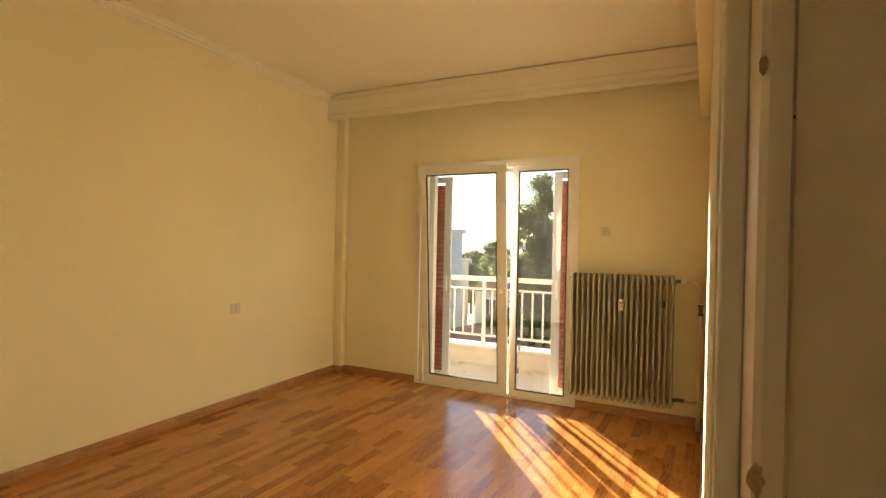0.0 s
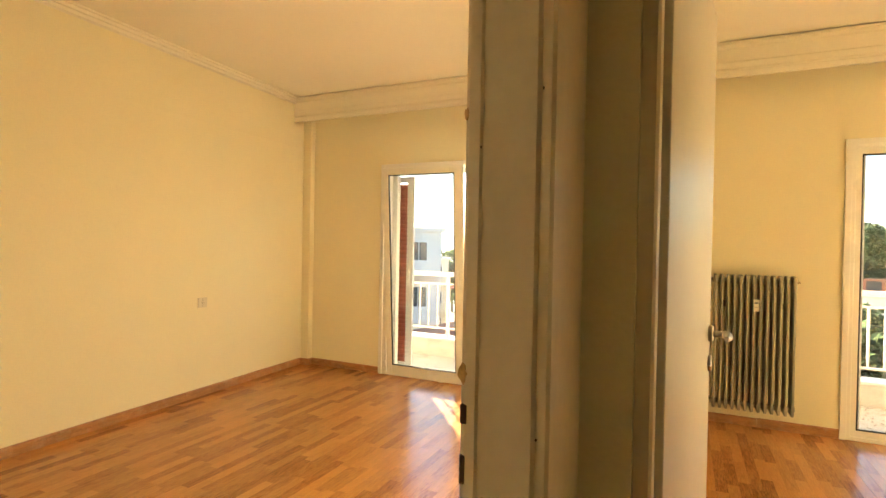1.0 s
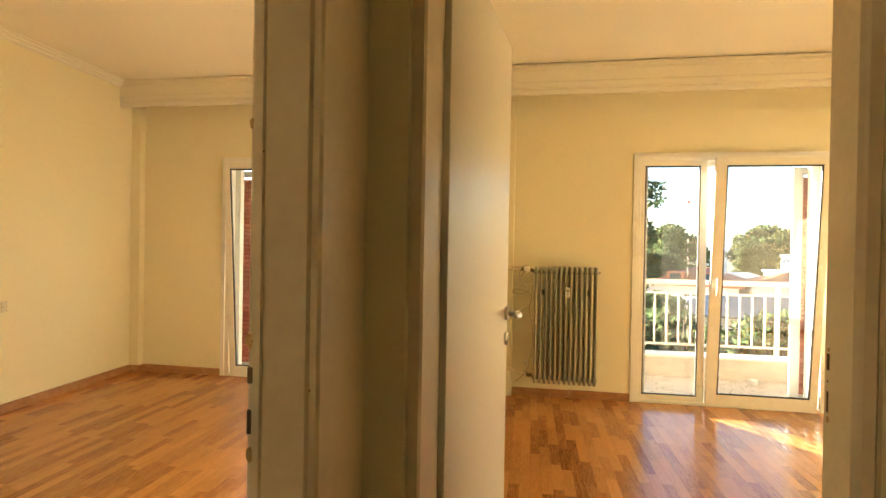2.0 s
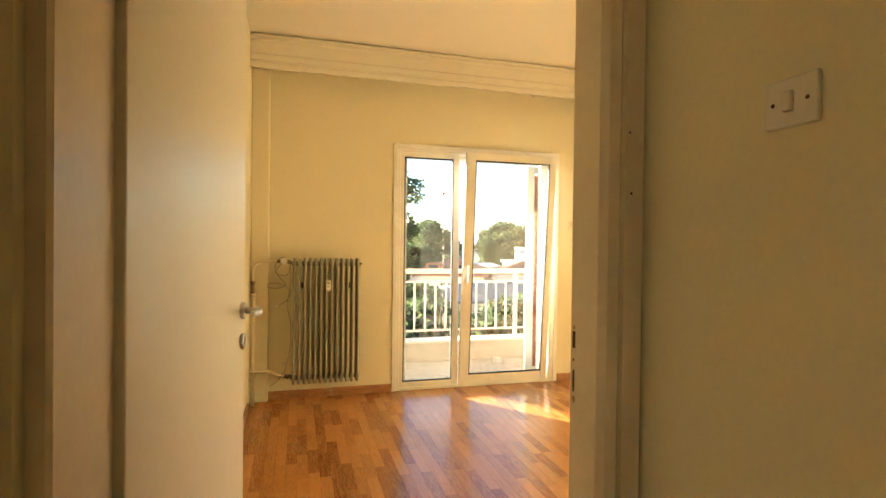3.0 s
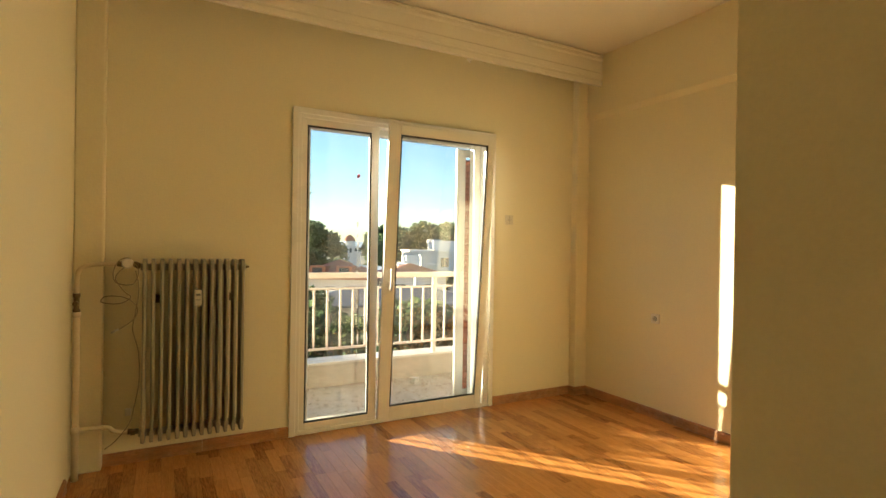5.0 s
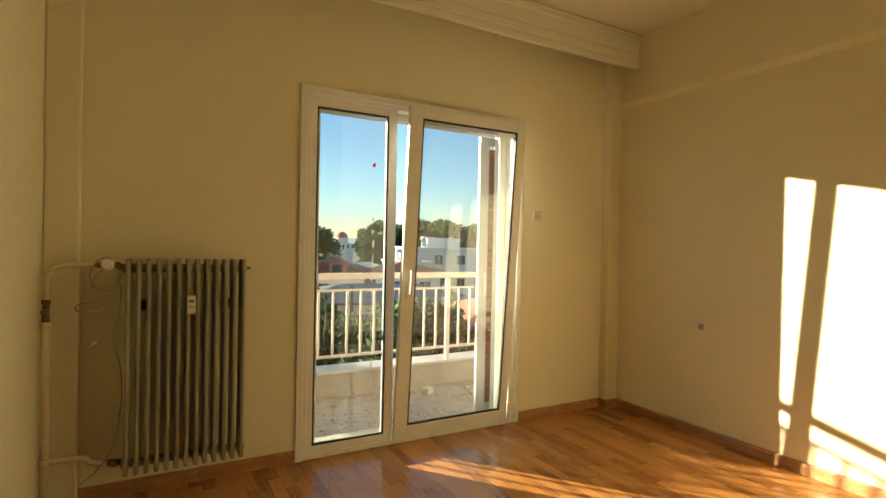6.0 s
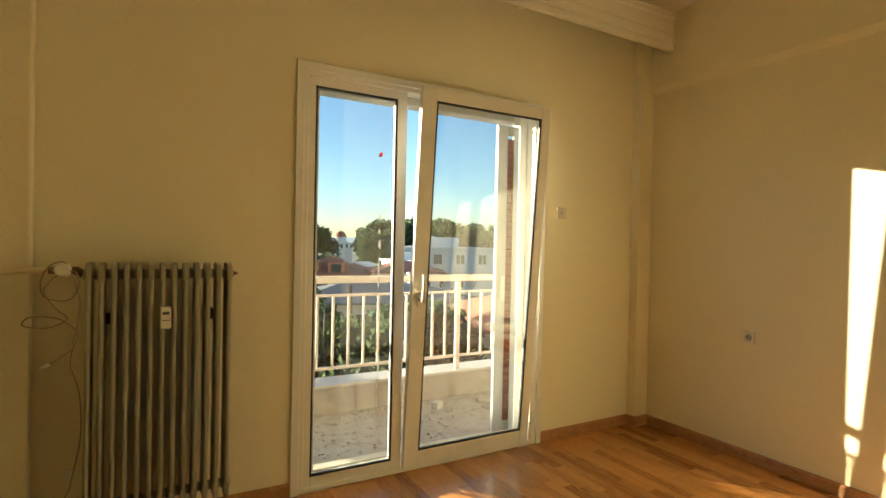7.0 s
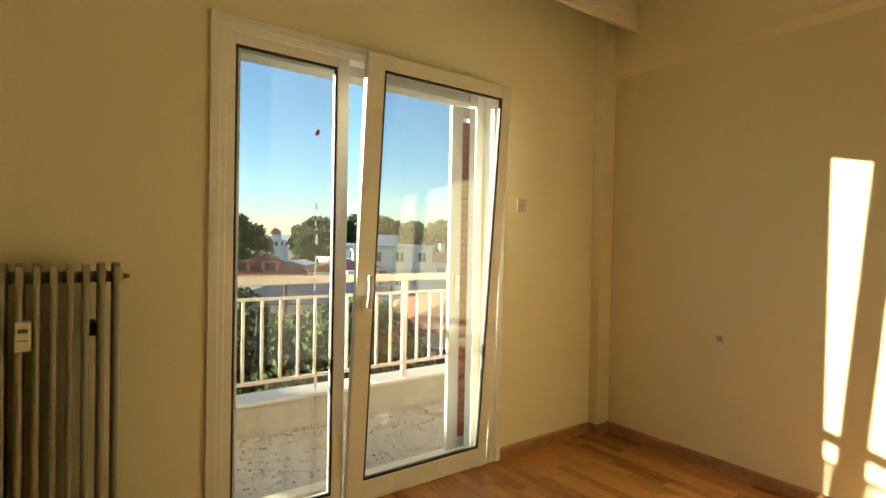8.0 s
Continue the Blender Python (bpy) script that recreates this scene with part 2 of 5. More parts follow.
def tube(bm, path, r, seg=10, cap=True):
    """A round tube along a path of points."""
    pts = [Vector(p) for p in path]
    rings = []
    side = None
    for i, p in enumerate(pts):
        d = (pts[min(i + 1, len(pts) - 1)] - pts[max(i - 1, 0)]).normalized()
        if side is None:
            side = d.orthogonal().normalized()
        side = (side - d * side.dot(d)).normalized()
        up = d.cross(side)
        rad = r[i] if isinstance(r, (list, tuple)) else r
        rings.append([bm.verts.new(p + side * rad * math.cos(2 * math.pi * k / seg) + up * rad * math.sin(2 * math.pi * k / seg)) for k in range(seg)])
    for a, b in zip(rings, rings[1:]):
        for k in range(seg):
            bm.faces.new((a[k], a[(k + 1) % seg], b[(k + 1) % seg], b[k])).smooth = True
    if cap:
        bm.faces.new(rings[0][::-1])
        bm.faces.new(rings[-1])
    return bm


def smooth_path(pts, n=6):
    """Catmull-Rom through the points."""
    p = [Vector(q) for q in pts]
    p = [2 * p[0] - p[1]] + p + [2 * p[-1] - p[-2]]
    out = []
    for i in range(1, len(p) - 2):
        for k in range(n):
            t = k / n
            a, b, c, d = p[i - 1], p[i], p[i + 1], p[i + 2]
            out.append(0.5 * (2 * b + (c - a) * t + (2 * a - 5 * b + 4 * c - d) * t * t + (3 * b - a - 3 * c + d) * t ** 3))
    return out + [p[-2]]


def prism(bm, outline, z0, z1):
    """Extrude a plan outline (x, y) from z0 to z1."""
    lo = [bm.verts.new((x, y, z0)) for x, y in outline]
    hi = [bm.verts.new((x, y, z1)) for x, y in outline]
    n = len(outline)
    bm.faces.new(lo[::-1])
    bm.faces.new(hi)
    for i in range(n):
        bm.faces.new((lo[i], lo[(i + 1) % n], hi[(i + 1) % n], hi[i]))
    return bm


def sweep_x(bm, outline, x0, x1):
    """Extrude an outline (y, z) from x0 to x1."""
    a = [bm.verts.new((x0, y, z)) for y, z in outline]
    b = [bm.verts.new((x1, y, z)) for y, z in outline]
    n = len(outline)
    bm.faces.new(a)
    bm.faces.new(b[::-1])
    for i in range(n):
        bm.faces.new((a[i], b[i], b[(i + 1) % n], a[(i + 1) % n]))
    return bm


def mesh_of(name, bm, material):
    bmesh.ops.recalc_face_normals(bm, faces=bm.faces)
    me = bpy.data.meshes.new(name)
    bm.to_mesh(me)
    bm.free()
    me.materials.append(material)
    return me


def part(name, bm, material, parent=None, label=""):
    ob = new(name, mesh_of(name, bm, material))
    if parent:
        ob.parent = parent
    if label:
        ob["label"] = label
    return ob


def thing(name, label, category, group="", kind="", at=(0, 0, 0)):
    ob = new(name)
    ob.location = at
    ob.empty_display_size = 0.1
    return tagged(ob, label, category, group, kind)


def struct(name, bm, material, label, category):
    return tagged(part(name, bm, material), label, category, kind="structure")


# ---------- plan ----------
WY = 4.645                      # room face of the window wall
AL, AR = -3.278, 0.243          # room A, left and right walls
BL, BR = 0.412, 4.075            # room B
CZ = 2.875                      # ceilings
AY, BY = 0.85, 1.16             # room faces of the door walls of A and B
WA, WB = (-2.312, -0.733), (1.562, 3.143)   # balcony doors, outer trim
WT = 2.15

# ---------- structure ----------
def leaf(y0, y1, grow=0.0):
    xa0, xa1, xb0, xb1 = WA[0] + 0.03 - grow, WA[1] - 0.03 + grow, WB[0] + 0.03 - grow, WB[1] - 0.03 + grow
    zt = WT - 0.03
    return [(-3.6, xa0, y0, y1, -0.2, 3.0), (xa1, xb0, y0, y1, -0.2, 3.0), (xb1, 4.4, y0, y1, -0.2, 3.0),
            (xa0, xa1, y0, y1, zt, 3.0), (xb0, xb1, y0, y1, zt, 3.0), (xa0, xa1, y0, y1, -0.2, -0.002), (xb0, xb1, y0, y1, -0.2, -0.002)]


struct("wall_north", boxes(*leaf(WY, 4.745)), WALL, "cream painted plaster wall with two balcony door openings", "wall")
struct("wall_north_outer", boxes(*leaf(4.895, 4.96)), mat("outer_render", (0.72, 0.66, 0.54), 0.85, 0.08, 3, 60, 0.3), "pale rendered outer leaf of the wall facing the balcony", "wall")
SKEW = 0.0405                   # the west wall closes in towards the door
def west(y):
    return AL + SKEW * (4.575 - y)


struct("wall_west", prism(bmesh.new(), [(-3.6, 0.65), (west(0.65), 0.65), (west(WY), WY), (-3.6, WY)], 0, 3.0), WALL, "cream painted plaster wall beside the parquet", "wall")
struct("wall_middle", boxes((AR, BL, BY - 0.02, WY, 0, 3.0), (AR, 0.38, 0.86, BY - 0.02, 0, 3.0)), WALL, "cream painted partition wall between the two rooms", "wall")
struct("wall_east", boxes((BR, 4.4, BY, WY, 0, 3.0)), WALL, "cream painted plaster wall with a shallow beam", "wall")
bm = bmesh.new()
o = [(BR + 0.001, 2.352), (BR - 0.03, 2.392), (BR - 0.03, 2.9), (BR + 0.001, 2.9)]
va, vb = [bm.verts.new((x, BY, z)) for x, z in o], [bm.verts.new((x, WY - 0.002, z)) for x, z in o]
bm.faces.new(va), bm.faces.new(vb[::-1])
for i in range(4):
    bm.faces.new((va[i], vb[i], vb[(i + 1) % 4], va[(i + 1) % 4]))
struct("beam_east", bm, WALL, "cream painted shallow beam along the top of the wall", "beam")
struct("beam_middle", boxes((AR - 0.07, AR + 0.001, AY, WY - 0.002, 2.375, 2.9), bevel=0.006), WALL, "cream painted beam along the top of the partition", "beam")
bm = bmesh.new()
o = [(-0.001, 2.34), (0.001, 2.37), (0.003, 2.41), (0.005, 2.47), (0.005, 2.9), (-0.001, 2.9)]
va, vb = [bm.verts.new((west(AY) + u, AY, z)) for u, z in o], [bm.verts.new((west(WY) + u, WY - 0.002, z)) for u, z in o]
bm.faces.new(va), bm.faces.new(vb[::-1])
for i in range(6):
    bm.faces.new((va[i], vb[i], vb[(i + 1) % 6], va[(i + 1) % 6]))
struct("beam_west", bm, WALL, "cream painted shallow beam along the top of the wall", "beam")
# corner pillars
struct("pillar_1", boxes((AL, AL + 0.105, 4.575, WY + 0.001, 0, 2.9), bevel=0.006), WALL, "cream painted shallow corner pillar", "pillar")
struct("pillar_2", boxes((3.945, BR, 4.575, WY + 0.001, 0, 2.9), bevel=0.006), WALL, "cream painted shallow corner pillar", "pillar")
struct("pillar_3", boxes((BL, 0.55, 4.575, WY + 0.001, 0, 2.9), bevel=0.01), WALL, "cream painted shallow corner pillar behind the heating pipe", "pillar")
# door walls, hall
struct("wall_south_a", boxes((-3.6, -2.2, 0.69, AY, 0, 3.0), (-2.2, 0.274, 0.69, AY, 2.15, 3.0)), WALL, "cream painted wall round a wide door opening", "wall")
struct("wall_south_b", boxes((1.36, 1.74, 1.06, BY, 0, 3.0), (0.46, 1.36, 0.93, BY, 2.15, 3.0), (0.375, 0.459, 0.90, BY - 0.021, 0, 3.0)), WALL, "cream painted wall round the bedroom door", "wall")
struct("wall_niche", boxes((1.695, 1.74, BY, 1.768, 0, 3.0), (1.74, 4.4, 1.70, 1.768, 0, 3.0), bevel=0.004), WALL, "cream painted wall end beside the door", "wall")
struct("wall_hall_east", boxes((1.397, 1.55, -1.8, 1.06, 0, 3.0)), WALL, "cream painted hall wall with a light switch", "wall")
# the gap in this unseen wall is added to let daylight into the hall
struct("wall_hall_west", boxes((-2.55, -2.4, -1.8, -1.30, 0, 3.0), (-2.55, -2.4, -0.98, 0.69, 0, 3.0), (-2.55, -2.4, -1.30, -0.98, 0, 0.9), (-2.55, -2.4, -1.30, -0.98, 2.1, 3.0)), WALL, "cream painted hall wall, unseen, with an opening added to light the hall", "wall")
struct("wall_hall_south", boxes((-2.55, 1.55, -1.95, -1.8, 0, 3.0)), WALL, "plain cream painted hall wall", "wall")
struct("ceiling_a", boxes((-3.4, AR + 0.05, AY - 0.15, WY, CZ, CZ + 0.15)), CEIL, "warm white painted plaster ceiling", "ceiling")
struct("ceiling_b", boxes((BL - 0.05, 4.2, BY - 0.3, WY, CZ, CZ + 0.15)), CEIL, "warm white painted plaster ceiling", "ceiling")
struct("ceiling_hall", boxes((-2.5, 1.55, -1.9, 1.0, CZ - 0.01, CZ + 0.14)), CEIL, "warm white painted hall ceiling", "ceiling")


# pelmets: a moulded board hung below the ceiling in front of the window wall
def pelmet(x0, x1, name):
    y, z0 = 4.405, 2.614
    o = [(y + 0.03, CZ - 0.001), (y + 0.03, z0), (y, z0), (y, z0 + 0.035), (y + 0.006, z0 + 0.04), (y + 0.006, z0 + 0.052), (y - 0.004, z0 + 0.058),
         (y - 0.004, z0 + 0.10), (y + 0.004, z0 + 0.108), (y + 0.004, z0 + 0.20), (y - 0.006, z0 + 0.212), (y - 0.006, z0 + 0.235), (y - 0.016, CZ - 0.022), (y - 0.016, CZ - 0.011), (y + 0.006, CZ - 0.011), (y + 0.006, CZ - 0.001)]
    struct(name, sweep_x(bmesh.new(), o, x0, x1), PELMET, "white moulded curtain pelmet below the ceiling", "pelmet")


pelmet(AL + 0.013, AR - 0.071, "pelmet_1")
pelmet(BL + 0.001, BR - 0.031, "pelmet_2")
# cove mouldings along the side walls
def cove(name, x, sgn, y0, y1):
    bm = bmesh.new()
    o = [(0, 0), (0.062 * sgn, 0), (0.062 * sgn, -0.012), (0.044 * sgn, -0.016), (0.040 * sgn, -0.034), (0.024 * sgn, -0.038), (0.020 * sgn, -0.058), (0.010 * sgn, -0.062), (0, -0.070)]
    a = [bm.verts.new((west(y0) + 0.009 + u, y0, CZ - 0.001 + w)) for u, w in o]
    b = [bm.verts.new((west(y1) + 0.009 + u, y1, CZ - 0.001 + w)) for u, w in o]
    bm.faces.new(a), bm.faces.new(b[::-1])
    for i in range(len(o)):
        j = (i + 1) % len(o)
        bm.faces.new((a[i], b[i], b[j], a[j]))
    struct(name, bm, PELMET, "narrow white plaster cove moulding at the ceiling", "moulding")


cove("moulding_1", AL + 0.013, 1, AY, 4.404)


# baseboards
def baseboard(name, x0, y0, x1, y1, nx, ny, joints=3):
    """Boards end to end along a wall; (nx, ny) points into the room."""
    holder = thing(name, "varnished brown wooden baseboard with chipped joints", "baseboard", kind="structure")
    L = math.hypot(x1 - x0, y1 - y0)
    ux, uy = (x1 - x0) / L, (y1 - y0) / L
    cuts = [0] + [L * (k + 1) / (joints + 1) + random.uniform(-0.15, 0.15) * L / (joints + 1) for k in range(joints)] + [L]
    for a, b in zip(cuts, cuts[1:]):
        d = 0.014 + random.uniform(-0.001, 0.0015)
        h = 0.068 + random.uniform(-0.002, 0.002)
        bm = bmesh.new()
        o = [(0, 0), (d, 0), (d, h - 0.012), (d - 0.005, h), (0, h)]
        va = [bm.verts.new((x0 + ux * (a + 0.001) + nx * u, y0 + uy * (a + 0.001) + ny * u, w)) for u, w in o]
        vb = [bm.verts.new((x0 + ux * (b - 0.001) + nx * u, y0 + uy * (b - 0.001) + ny * u, w)) for u, w in o]
        bm.faces.new(va), bm.faces.new(vb[::-1])
        for i in range(5):
            bm.faces.new((va[i], vb[i], vb[(i + 1) % 5], va[(i + 1) % 5]))
        part("board", bm, BASEWOOD, holder)


baseboard("baseboard_1", west(AY), AY, AL, 4.575, 1, 0, 4)
baseboard("baseboard_11", AL + 0.105, 4.575 - 0.014, AL + 0.105, WY - 0.016, 1, 0, 0)
baseboard("baseboard_12", 3.945, WY - 0.016, 3.945, 4.575 - 0.014, -1, 0, 0)
baseboard("baseboard_2", AL, 4.575, AL + 0.105, 4.575, 0, -1, 0)
baseboard("baseboard_3", AL + 0.105, WY, WA[0], WY, 0, -1, 1)
baseboard("baseboard_4", WA[1], WY, AR, WY, 0, -1, 1)
baseboard("baseboard_5", AR, WY, AR, AY + 0.1, -1, 0, 3)
baseboard("baseboard_6", 0.55, WY, WB[0], WY, 0, -1, 1)
baseboard("baseboard_7", WB[1], WY, 3.945, WY, 0, -1, 0)
baseboard("baseboard_8", 3.945, 4.575, BR, 4.575, 0, -1, 0)
baseboard("baseboard_9", BR, 4.575, BR, 1.768, -1, 0, 3)
baseboard("baseboard_10", BL, BY, BL, 4.36, 1, 0, 2)


# ---------- balcony doors ----------
def rect_frame(bm, x0, x1, y0, y1, z0, z1, left, right, bottom, top, bevel=0.004):
    box(bm, x0, x0 + left, y0, y1, z0, z1, bevel)
    box(bm, x1 - right, x1, y0, y1, z0, z1, bevel)
    box(bm, x0 + left - 0.001, x1 - right + 0.001, y0 + 0.0005, y1 - 0.0005, z0, z0 + bottom, bevel)
    box(bm, x0 + left - 0.001, x1 - right + 0.001, y0 + 0.0005, y1 - 0.0005, z1 - top, z1, bevel)


def sash(parent, x0, x1, z0, z1, y0, y1, st, bot, top, lean, handle_side):
    """A glazed leaf; lean tips its head into the room about the foot."""
    s = bmesh.new()
    rect_frame(s, x0, x1, y0, y1, z0, z1, st[0], st[1], bot, top)
    ob = part("sash", s, PVC, parent, "tilted white leaf" if lean else "closed white leaf")
    gx0, gx1, gz0, gz1 = x0 + st[0], x1 - st[1], z0 + bot, z1 - top
    g = bmesh.new()
    rect_frame(g, gx0 - 0.002, gx1 + 0.002, y0 + 0.004, y0 + 0.018, gz0 - 0.002, gz1 + 0.002, 0.012, 0.012, 0.013, 0.013, 0.001)
    gk = part("gasket", g, RUBBER, ob, "black rubber gasket")
    p = part("pane", boxes((gx0, gx1, (y0 + y1) / 2 - 0.002, (y0 + y1) / 2 + 0.002, gz0, gz1)), GLASS, ob, "clear glass with smears")
    p.visible_shadow = False
    if handle_side:
        hx = x0 + 0.045 if handle_side < 0 else x1 - 0.045
        hb = bmesh.new()
        box(hb, hx - 0.015, hx + 0.015, y0 - 0.011, y0 - 0.0005, 0.925, 1.005, 0.004)
        tube(hb, [(hx, y0 - 0.005, 0.965), (hx, y0 - 0.045, 0.965)], 0.010)
        tube(hb, smooth_path([(hx, y0 - 0.042, 0.955), (hx, y0 - 0.05, 1.00), (hx, y0 - 0.052, 1.05), (hx, y0 - 0.046, 1.105)], 4), 0.0130)
        part("handle", hb, PVC, ob, "white lever handle turned up")
    if lean:
        ob.matrix_basis = Matrix.Translation((0, y1, z0)) @ Matrix.Rotation(radians(lean), 4, "X") @ Matrix.Translation((0, -y1, -z0))
        hx = x1 + 0.014 if handle_side < 0 else x0 - 0.014
        h = bmesh.new()
        tube(h, [(hx, y0 - 0.004, z0 + 0.02), (hx, y0 - 0.004, z0 + 0.12)], 0.009)
        part("hinge", h, PVC, parent, "white corner hinge")
    return ob


def balcony_door(name, x0, x1, tilt_right):
    w = thing(name, "white two-leaf balcony door, one leaf tilted inward", "balcony door", kind="structure")
    y = WY
    f = bmesh.new()
    rect_frame(f, x0 + 0.036, x1 - 0.036, y - 0.004, y + 0.08, 0.0, WT - 0.036, 0.030 if tilt_right else 0.052, 0.052 if tilt_right else 0.030, 0.028, 0.030)
    part("frame", f, PVC, w)
    t = bmesh.new()
    box(t, x0, x0 + 0.04, y - 0.014, y - 0.0005, 0.0, WT, 0.003)
    box(t, x1 - 0.04, x1, y - 0.014, y - 0.0005, 0.0, WT, 0.003)
    box(t, x0 + 0.039, x1 - 0.039, y - 0.0135, y - 0.001, WT - 0.04, WT, 0.003)
    part("trim", t, PVC, w)
    # fixed leaf with its mullion, and the tilted leaf in front of it
    if tilt_right:
        sash(w, x0 + 0.06, x0 + 0.604, 0.026, WT - 0.065, y + 0.005, y + 0.06, (0.040, 0.058), 0.046, 0.044, 0, 0)
        sash(w, x0 + 0.611, x1 - 0.108, 0.026, WT - 0.057, y - 0.012, y + 0.022, (0.088, 0.062), 0.085, 0.068, 4.3, -1)
    else:
        sash(w, x1 - 0.604, x1 - 0.06, 0.026, WT - 0.065, y + 0.005, y + 0.06, (0.058, 0.040), 0.046, 0.044, 0, 0)
        sash(w, x0 + 0.108, x1 - 0.611, 0.026, WT - 0.057, y - 0.012, y + 0.022, (0.062, 0.088), 0.085, 0.068, 4.3, 1)
    # shutter guides in the reveal
    for a, b in ((x0 + 0.031, x0 + 0.141), (x1 - (0.141 if tilt_right else 0.092), x1 - 0.031)):
        part("shutter_guide", boxes((a, b, y + 0.086, y + 0.150, 0.02, WT - 0.035), bevel=0.003), PVC, w)
    s = bmesh.new()
    box(s, x0 + 0.03, x1 - 0.03, y + 0.081, 4.985, -0.05, -0.012, 0.004)
    part("threshold", s, KERB, w, "worn stone threshold")
    return w


balcony_door("window_1", *WA, False)
balcony_door("window_2", *WB, True)


# sliding shutters and their rails
SLAT = None


def shutter(x0, x1, lead):
    """A sliding shutter leaf; lead is -1 when the leading stile is at x0."""
    global SLAT
    s = thing("sliding_shutter", "red slatted sliding shutter with white aluminium stile, half open", "shutter", "sliding shutters")
    y0, y1, z0, z1 = 4.845, 4.873, 0.035, 2.045
    for a, b in ((x0, x0 + 0.078), (x1 - 0.078, x1)):
        part("stile", boxes((a, b, y0, y1, z0, z1), bevel=0.004), ALU, s, "white aluminium stile")
    part("rail", boxes((x0 + 0.078, x1 - 0.078, y0, y1, z0, z0 + 0.06), bevel=0.003), ALU, s)
    part("rail", boxes((x0 + 0.078, x1 - 0.078, y0, y1, z1 - 0.06, z1), bevel=0.003), ALU, s)
    if SLAT is None:
        bm = bmesh.new()
        h = 0.0455
        o = [(-0.005, 0.0), (-0.011, 0.008), (-0.013, 0.022), (-0.011, 0.036), (-0.005, h - 0.0005), (0.001, h - 0.0005), (0.001, h + 0.004), (0.006, h + 0.004), (0.006, 0)]
        sweep_x(bm, o, 0, 0.66)
        SLAT = mesh_of("slat", bm, RED)
    for k in range(41):
        o = new("slat", SLAT)
        o.parent = s
        o.location = (x0 + 0.078, 4.862, z0 + 0.06 + k * 0.0455)
    hx = x0 + 0.05 if lead < 0 else x1 - 0.05
    part("pull", boxes((hx - 0.017, hx + 0.017, y0 - 0.014, y0 + 0.001, 0.90, 1.06), bevel=0.004), PVC, s, "white recessed pull")


shutter(2.915, 3.731, -1)
shutter(-2.856, -2.04, 1)
shutter(-1.012, -0.196, -1)
for nm, (x0, x1) in (("shutter_rail_1", WA), ("shutter_rail_2", WB)):
    struct(nm, boxes((x0 - 0.3, x1 + 0.3, 4.80, 4.888, 2.06, 2.118), (x0 + 0.03, x1 - 0.03, 4.961, 4.985, 2.085, 2.14), bevel=0.004), ALU, "white aluminium shutter rail under the lintel", "shutter rail")


# glass stickers and smears
def flat_shape(name, pts, y, material, label, cat):
    bm = bmesh.new()
    a = [bm.verts.new((x, y, z)) for x, z in pts]
    b = [bm.verts.new((x, y + 0.0008, z)) for x, z in pts]
    bm.faces.new(a), bm.faces.new(b[::-1])
    for i in range(len(pts)):
        j = (i + 1) % len(pts)
        bm.faces.new((a[i], b[i], b[j], a[j]))
    return tagged(part(name, bm, material), label, cat)


GY = WY + 0.0305 - 0.0012
flat_shape("sticker", [(2.012, 1.722), (2.016, 1.738), (2.028, 1.750), (2.036, 1.742), (2.034, 1.728), (2.022, 1.720)], GY, STICK_RED, "small red sticker on the glass", "sticker")
for k, z in enumerate((1.375, 0.787, 0.452, 0.245)):
    x = -1.223 - 0.013 * k
    flat_shape("sticker", [(x - 0.012, z - 0.028), (x + 0.012, z - 0.028), (x + 0.012, z + 0.028), (x - 0.012, z + 0.028)], GY, STICK_BLUE, "small pale blue label on the glass", "sticker")


SM = bpy.data.materials.new("dried_glue")
SM.use_nodes = True
n, l = SM.node_tree.nodes, SM.node_tree.links
tb_, mx_ = n.new("ShaderNodeBsdfTransparent"), n.new("ShaderNodeMixShader")
nz_ = n.new("ShaderNodeTexNoise")
nz_.inputs["Scale"].default_value = 60
n["Principled BSDF"].inputs["Base Color"].default_value = (0.75, 0.74, 0.70, 1)
l.new(nz_.outputs[0], mx_.inputs[0])
l.new(tb_.outputs[0], mx_.inputs[1])
l.new(n["Principled BSDF"].outputs[0], mx_.inputs[2])
l.new(mx_.outputs[0], n["Material Output"].inputs[0])
rs = random.Random(8)
smear = thing("glue_smear", "dried whitish glue drips down the glass", "smear")
z = 1.42
while z > 0.42:
    h, w, x = rs.uniform(0.02, 0.11), rs.uniform(0.003, 0.009), 2.028 + rs.uniform(-0.006, 0.006)
    pts = [(x + w * rs.uniform(0.6, 1.2) * math.cos(a), z - h / 2 + h / 2 * math.sin(a)) for a in [q * math.pi / 5 for q in range(10)]]
    bm = bmesh.new()
    va = [bm.verts.new((u, GY, v)) for u, v in pts]
    vb = [bm.verts.new((u, GY + 0.0008, v)) for u, v in pts]
    bm.faces.new(va), bm.faces.new(vb[::-1])
    for i in range(10):
        bm.faces.new((va[i], vb[i], vb[(i + 1) % 10], va[(i + 1) % 10]))
    part("drip", bm, SM, smear)
    z -= h + rs.uniform(0.0, 0.05)


# ---------- inner doors and frames ----------
# frame of room A's opening: end post with lock recesses
fa = thing("door_frame_1", "worn beige enamelled door post with lock recesses", "door frame", kind="structure")
bm = bmesh.new()
PX = 0.008
prism(bm, [(PX + x, 0.004 + y) for x, y in [(0.262, 0.672), (0.268, 0.667), (0.283, 0.665), (0.286, 0.669), (0.354, 0.669), (0.358, 0.676), (0.361, 0.676), (0.363, 0.668), (0.372, 0.668), (0.376, 0.674), (0.376, 0.865), (0.262, 0.865)]], 0.0, 2.875)
part("post", bm, FRAMEPAINT, fa)
